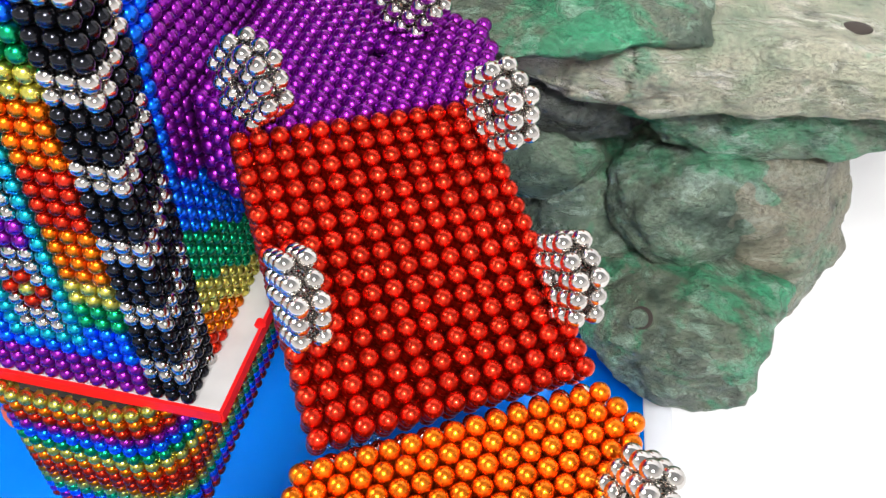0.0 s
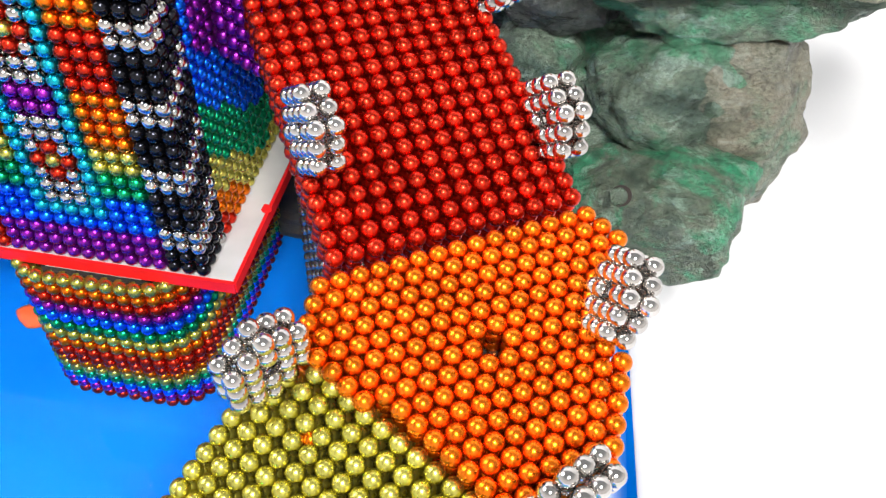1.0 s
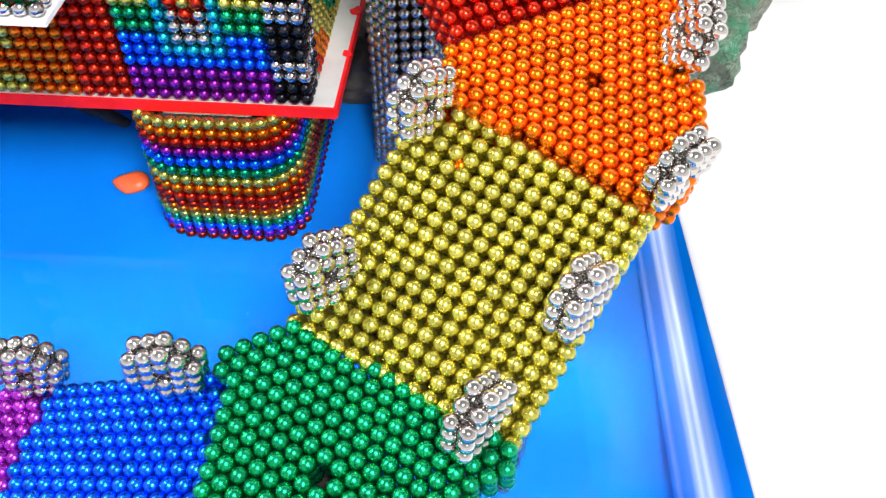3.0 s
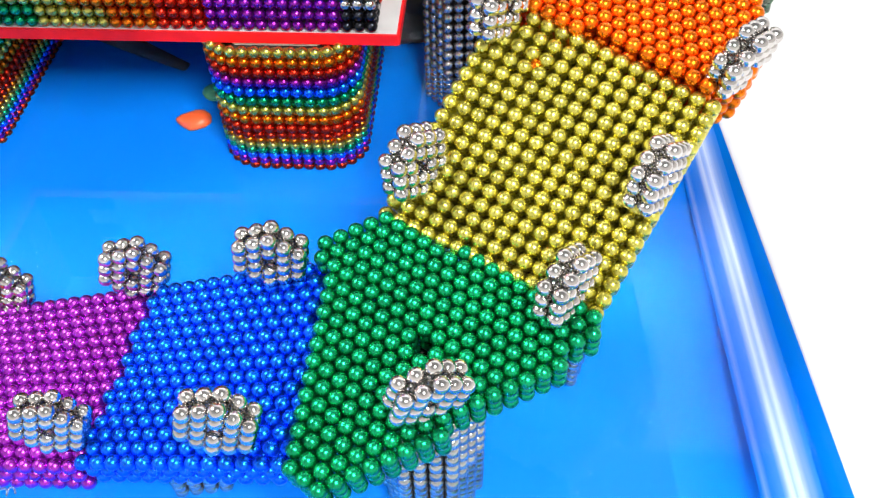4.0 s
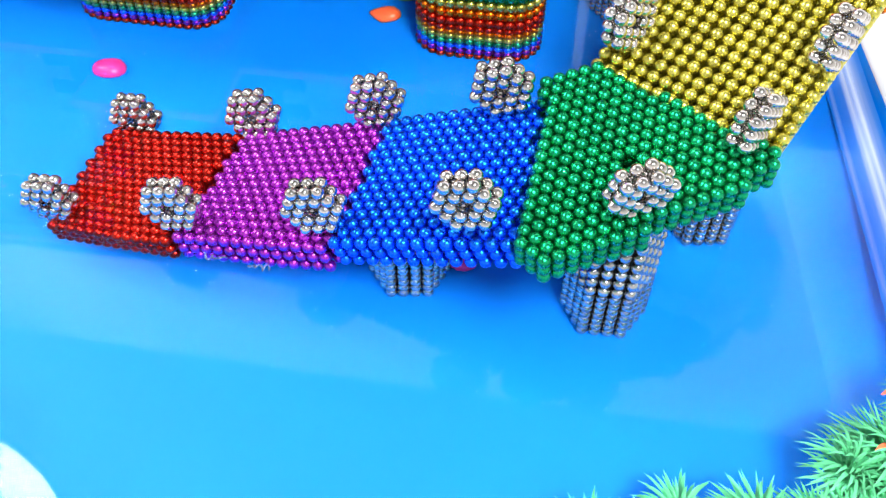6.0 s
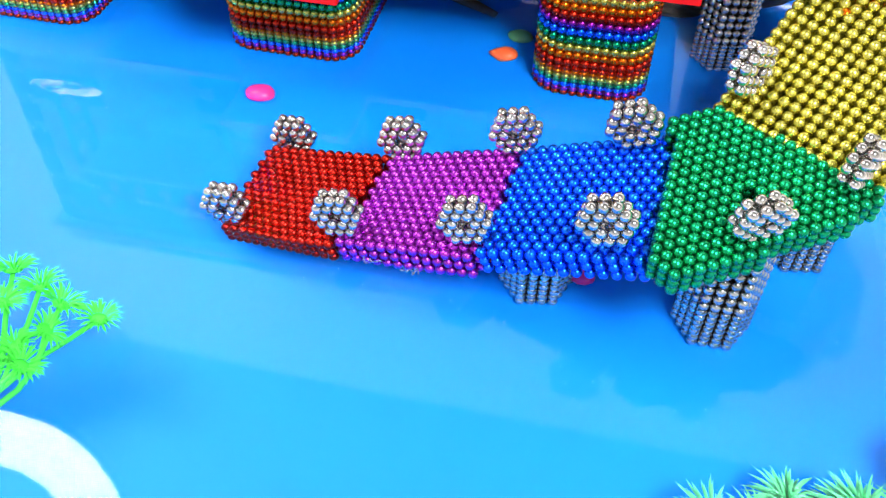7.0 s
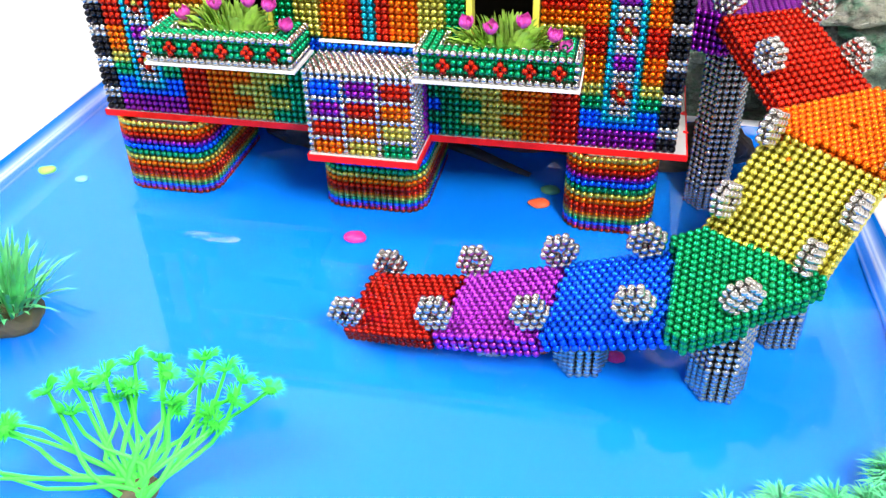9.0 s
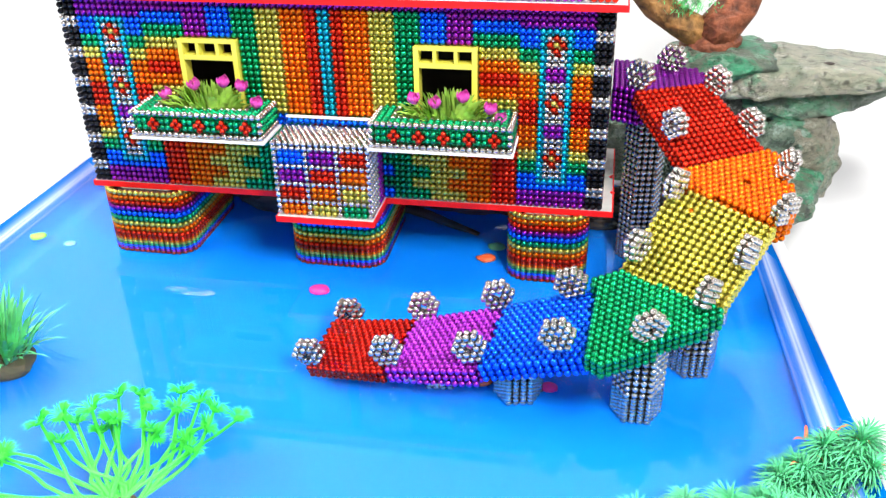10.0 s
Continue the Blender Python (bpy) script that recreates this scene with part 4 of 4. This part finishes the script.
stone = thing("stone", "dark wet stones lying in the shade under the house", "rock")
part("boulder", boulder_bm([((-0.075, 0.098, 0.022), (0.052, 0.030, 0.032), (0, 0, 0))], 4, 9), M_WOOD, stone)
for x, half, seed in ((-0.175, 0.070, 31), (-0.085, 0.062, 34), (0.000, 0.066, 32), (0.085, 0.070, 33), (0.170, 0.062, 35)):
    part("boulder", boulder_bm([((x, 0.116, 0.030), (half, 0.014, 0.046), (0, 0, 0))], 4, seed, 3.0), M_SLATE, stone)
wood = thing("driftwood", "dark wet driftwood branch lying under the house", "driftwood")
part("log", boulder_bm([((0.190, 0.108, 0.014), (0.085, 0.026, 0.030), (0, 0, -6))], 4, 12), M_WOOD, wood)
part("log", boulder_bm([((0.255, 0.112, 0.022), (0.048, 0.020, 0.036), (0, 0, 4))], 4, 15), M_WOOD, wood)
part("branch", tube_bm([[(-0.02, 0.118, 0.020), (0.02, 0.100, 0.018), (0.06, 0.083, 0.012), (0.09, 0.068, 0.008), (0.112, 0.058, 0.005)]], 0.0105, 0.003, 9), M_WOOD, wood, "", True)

tree = thing("tree", "small model tree with a forked red-brown trunk on the rock", "tree")
part("root", tube_bm([[(0.303, 0.140, 0.178), (0.302, 0.139, 0.184), (0.300, 0.138, 0.190), (0.299, 0.137, 0.197)]], 0.027, 0.014, 16), M_BARK, tree, "", True)
part("trunk", tube_bm([[(0.304, 0.136, 0.183), (0.311, 0.136, 0.196), (0.322, 0.136, 0.212), (0.329, 0.137, 0.235), (0.334, 0.138, 0.28)]], 0.019, 0.014, 14), M_BARK, tree, "", True)
part("limb", tube_bm([[(0.298, 0.136, 0.184), (0.279, 0.136, 0.194), (0.253, 0.136, 0.210), (0.238, 0.136, 0.226), (0.226, 0.136, 0.258)]], 0.0145, 0.010, 12), M_BARK2, tree, "yellowish brown limb", True)
rnd = random.Random(21)
bm = bmesh.new()
for i in range(420):
    c = Vector((rnd.gauss(0.281, 0.011), rnd.gauss(0.135, 0.012), 0.207 + abs(rnd.gauss(0, 0.014))))
    o = Vector((rnd.gauss(0, 1), rnd.gauss(0, 1), rnd.gauss(0, 1))).normalized()
    blade(bm, c, c + o * rnd.uniform(0.004, 0.008), 0.0011, (0, 0, 0), 2)
part("crown", bm, M_GRASS, tree, "small green leaves")

# ---- pebbles ----
# the second pink one is added in place of a pink reflection under the road
for col, x, y, size in (("pink", -0.007, -0.049, 0.0090), ("orange", 0.123, 0.022, 0.009), ("green", 0.130, 0.044, 0.008), ("lime", -0.290, -0.007, 0.009), ("white", -0.258, -0.008, 0.006), ("pink", 0.190, -0.146, 0.0065),
                        ("orange", 0.143, -0.146, 0.008)):
    bm = lump_bm([((0, 0, 0), (size, size * 0.86, size * 0.55))], 3, 0.14, 60)
    if col in ("orange", "lime"):
        for v in bm.verts:
            v.co.y *= 0.95 - 0.55 * max(0, -v.co.x / size)
            v.co.z += 0.25 * max(0, v.co.x)
    me = bpy.data.meshes.new("pebble")
    for f in bm.faces:
        f.smooth = True
    bm.to_mesh(me)
    bm.free()
    me.materials.append(M_PEB[col])
    ob = tagged(new("pebble", me), "smooth flat %s pebble on the blue tray floor" % col, "pebble", "coloured pebbles")
    ob.location = (x, y, (0.0035 if col == "lime" else FLOOR) + size * 0.3)

# ---- water plants ----


HEADS = ((-0.128, -0.292, 0.034), (-0.116, -0.268, 0.042), (-0.104, -0.262, 0.044), (-0.099, -0.276, 0.036), (-0.078, -0.240, 0.045), (-0.064, -0.237, 0.046),
         (-0.072, -0.258, 0.040), (-0.038, -0.232, 0.047), (-0.024, -0.236, 0.045), (-0.012, -0.242, 0.044), (0.004, -0.243, 0.040), (-0.020, -0.266, 0.032),
         (-0.046, -0.262, 0.040), (-0.034, -0.248, 0.046), (-0.055, -0.246, 0.044), (-0.090, -0.252, 0.043), (-0.014, -0.253, 0.040))


def anemone(x, y):
    """Rubber stems that fan up from one base, each with a head of soft bristles."""
    rnd = random.Random(3)
    t = thing("anemone_plant", "bright green rubber anemone plant with bristly heads in the water", "plant")
    part("base", lump_bm([((x, y, FLOOR + 0.004), (0.013, 0.011, 0.007))], 3, 0.2, 40), M_SOIL, t, "brown base")
    tops = [Vector(p) for p in HEADS]
    for i in range(5):
        tops.append(Vector((x - 0.052 + 0.095 * rnd.random(), y + 0.030 + 0.022 * rnd.random(), rnd.uniform(0.026, 0.036))))
    for i in range(5):
        a = radians(165 + 40 * rnd.random())
        tops.append(Vector((x + math.cos(a) * 0.082, y + math.sin(a) * 0.06, rnd.uniform(0.020, 0.030))))
    for top in tops:
        p0 = Vector((x + rnd.uniform(-0.011, 0.011), y + rnd.uniform(-0.008, 0.008), FLOOR + 0.008))
        flat = Vector((top.x - p0.x, top.y - p0.y, 0))
        sway = Vector((rnd.uniform(-0.014, 0.014), rnd.uniform(-0.009, 0.009), 0))
        rise = top.z - p0.z
        out = min(1.0, flat.length / 0.07) if top.x < 0 else 1.6
        keys = [(u, u ** (0.55 + 0.75 * out)) for u in (0, 0.15, 0.32, 0.5, 0.68, 0.85, 1)]
        pts = [p0 + flat * u + Vector((0, 0, rise * v)) + sway * math.sin(math.pi * u) + sway.yxz * 0.5 * math.sin(2 * math.pi * u) for u, v in keys]
        stem = part("stem", tube_bm([pts], 0.0017, 0.0010, 8), M_ANEM, t, "", True)
        bm = bmesh.new()
        d = ((pts[-1] - pts[-2]).normalized() * 0.8 + Vector((rnd.uniform(-0.6, 0.6), rnd.uniform(-0.7, 0.5), 0.7))).normalized()
        q = d.to_track_quat("Z", "Y")
        size = rnd.uniform(0.0085, 0.0120)
        for k in range(52):
            an, el = k * 2.39996, 0.95 + 0.65 * (k / 52)
            o = q @ Vector((math.cos(an) * math.sin(el), math.sin(an) * math.sin(el), math.cos(el)))
            blade(bm, top + o * 0.0030, top + o * size * rnd.uniform(0.85, 1.1), 0.00062, d * 0.0010, 4)
        bmesh.ops.create_icosphere(bm, subdivisions=2, radius=0.0042, matrix=Matrix.Translation(top) @ q.to_matrix().to_4x4() @ Matrix.Diagonal((0.9, 0.9, 0.3, 1)))
        part("head", bm, M_ANEM, stem, "", True)
    return t


def grass(x, y):
    rnd = random.Random(8)
    t = thing("grass_plant", "green plastic grass tuft on a brown base", "plant")
    part("base", lump_bm([((x, y, 0.006), (0.026, 0.022, 0.015))], 3, 0.15, 40), M_SOIL, t, "brown base")
    bm = bmesh.new()
    for i in range(170):
        a, reach = rnd.uniform(0, 2 * math.pi), rnd.uniform(0.006, 0.042)
        r0 = 0.017 * rnd.random()
        p = Vector((x + math.cos(a) * r0, y + math.sin(a) * r0, 0.017))
        blade(bm, p, p + Vector((math.cos(a) * reach, math.sin(a) * reach, rnd.uniform(0.030, 0.068) - reach * 0.6)), rnd.uniform(0.0015, 0.0026), (0, 0, 0.006), 5)
    part("tuft", bm, M_GRASS, t, "", True)
    return t


def whorl(bm, c, axis, rnd, count, long):
    """A cup of long soft leaflets that spring from one point and curl outward."""
    q = axis.to_track_quat("Z", "Y")
    for k in range(count):
        an, el = k * 2.39996, 0.15 + 0.95 * math.sqrt((k + 0.5) / count)
        o = q @ Vector((math.cos(an) * math.sin(el), math.sin(an) * math.sin(el), math.cos(el)))
        reach = long * rnd.uniform(0.85, 1.12)
        side = Vector((o.x, o.y, 0))
        tip = c + o * reach + side * 0.45 * reach - Vector((0, 0, 0.30 * reach * el))
        blade(bm, c + o * 0.0006, tip, rnd.uniform(0.00075, 0.00115), axis * reach * 0.34 - side * 0.12 * reach, 6)


def ferns():
    """Soft whorls in a bent row along the tray's corner, low and drowned towards one end."""
    rnd = random.Random(12)
    t = thing("fern_plant", "feathery green plastic water plant with coral tips", "plant")
    for i in range(45):
        u, row = (i % 15) / 14, i // 15
        c = Vector((0.255 + 0.119 * u + 0.004 * row * u, -0.264 + 0.010 * u + 0.062 * u ** 2.2 - 0.018 * row, FLOOR + 0.003))
        c += Vector((rnd.uniform(-0.005, 0.005), rnd.uniform(-0.005, 0.005), 0))
        rise, long = 0.014 + 0.014 * u + 0.012 * u ** 4 + rnd.uniform(-0.003, 0.007) - 0.002 * row, rnd.uniform(0.013, 0.017)
        axis = Vector((rnd.uniform(-0.55, 0.45), rnd.uniform(-0.5, 0.5), 1)).normalized()
        top = c + Vector((axis.x * 0.010, axis.y * 0.010, rise))
        stem = part("stem", tube_bm([[c, c.lerp(top, 0.5), top]], 0.0012, 0.0009, 5), M_FERN, t, "", True)
        bm = bmesh.new()
        whorl(bm, top - axis * 0.004, axis, rnd, 66, long)
        whorl(bm, top - axis * 0.012, axis, rnd, 40, long * 0.8)
        part("frond", bm, M_FERN, stem, "", True)
    for x, y, z, count in ((0.357, -0.193, 0.034, 3), (0.351, -0.203, 0.033, 4), (0.371, -0.201, 0.038, 4), (0.377, -0.225, 0.038, 4), (0.345, -0.218, 0.032, 2)):
        for k in range(count):
            bm = bmesh.new()
            px, py, a = x + rnd.uniform(-0.006, 0.006), y + rnd.uniform(-0.006, 0.006), rnd.uniform(-2.6, 2.6)
            blade(bm, (px, py, z), (px + 0.010 * math.cos(a), py + 0.008 * math.sin(a), z + rnd.uniform(0.001, 0.007)), 0.0015, (0, 0, 0.002), 5)
            part("coral_tip", bm, M_CORAL, t, "coral red leaf", True)
    return t


anemone(-0.054, -0.299)
grass(-0.205, -0.185)
ferns()
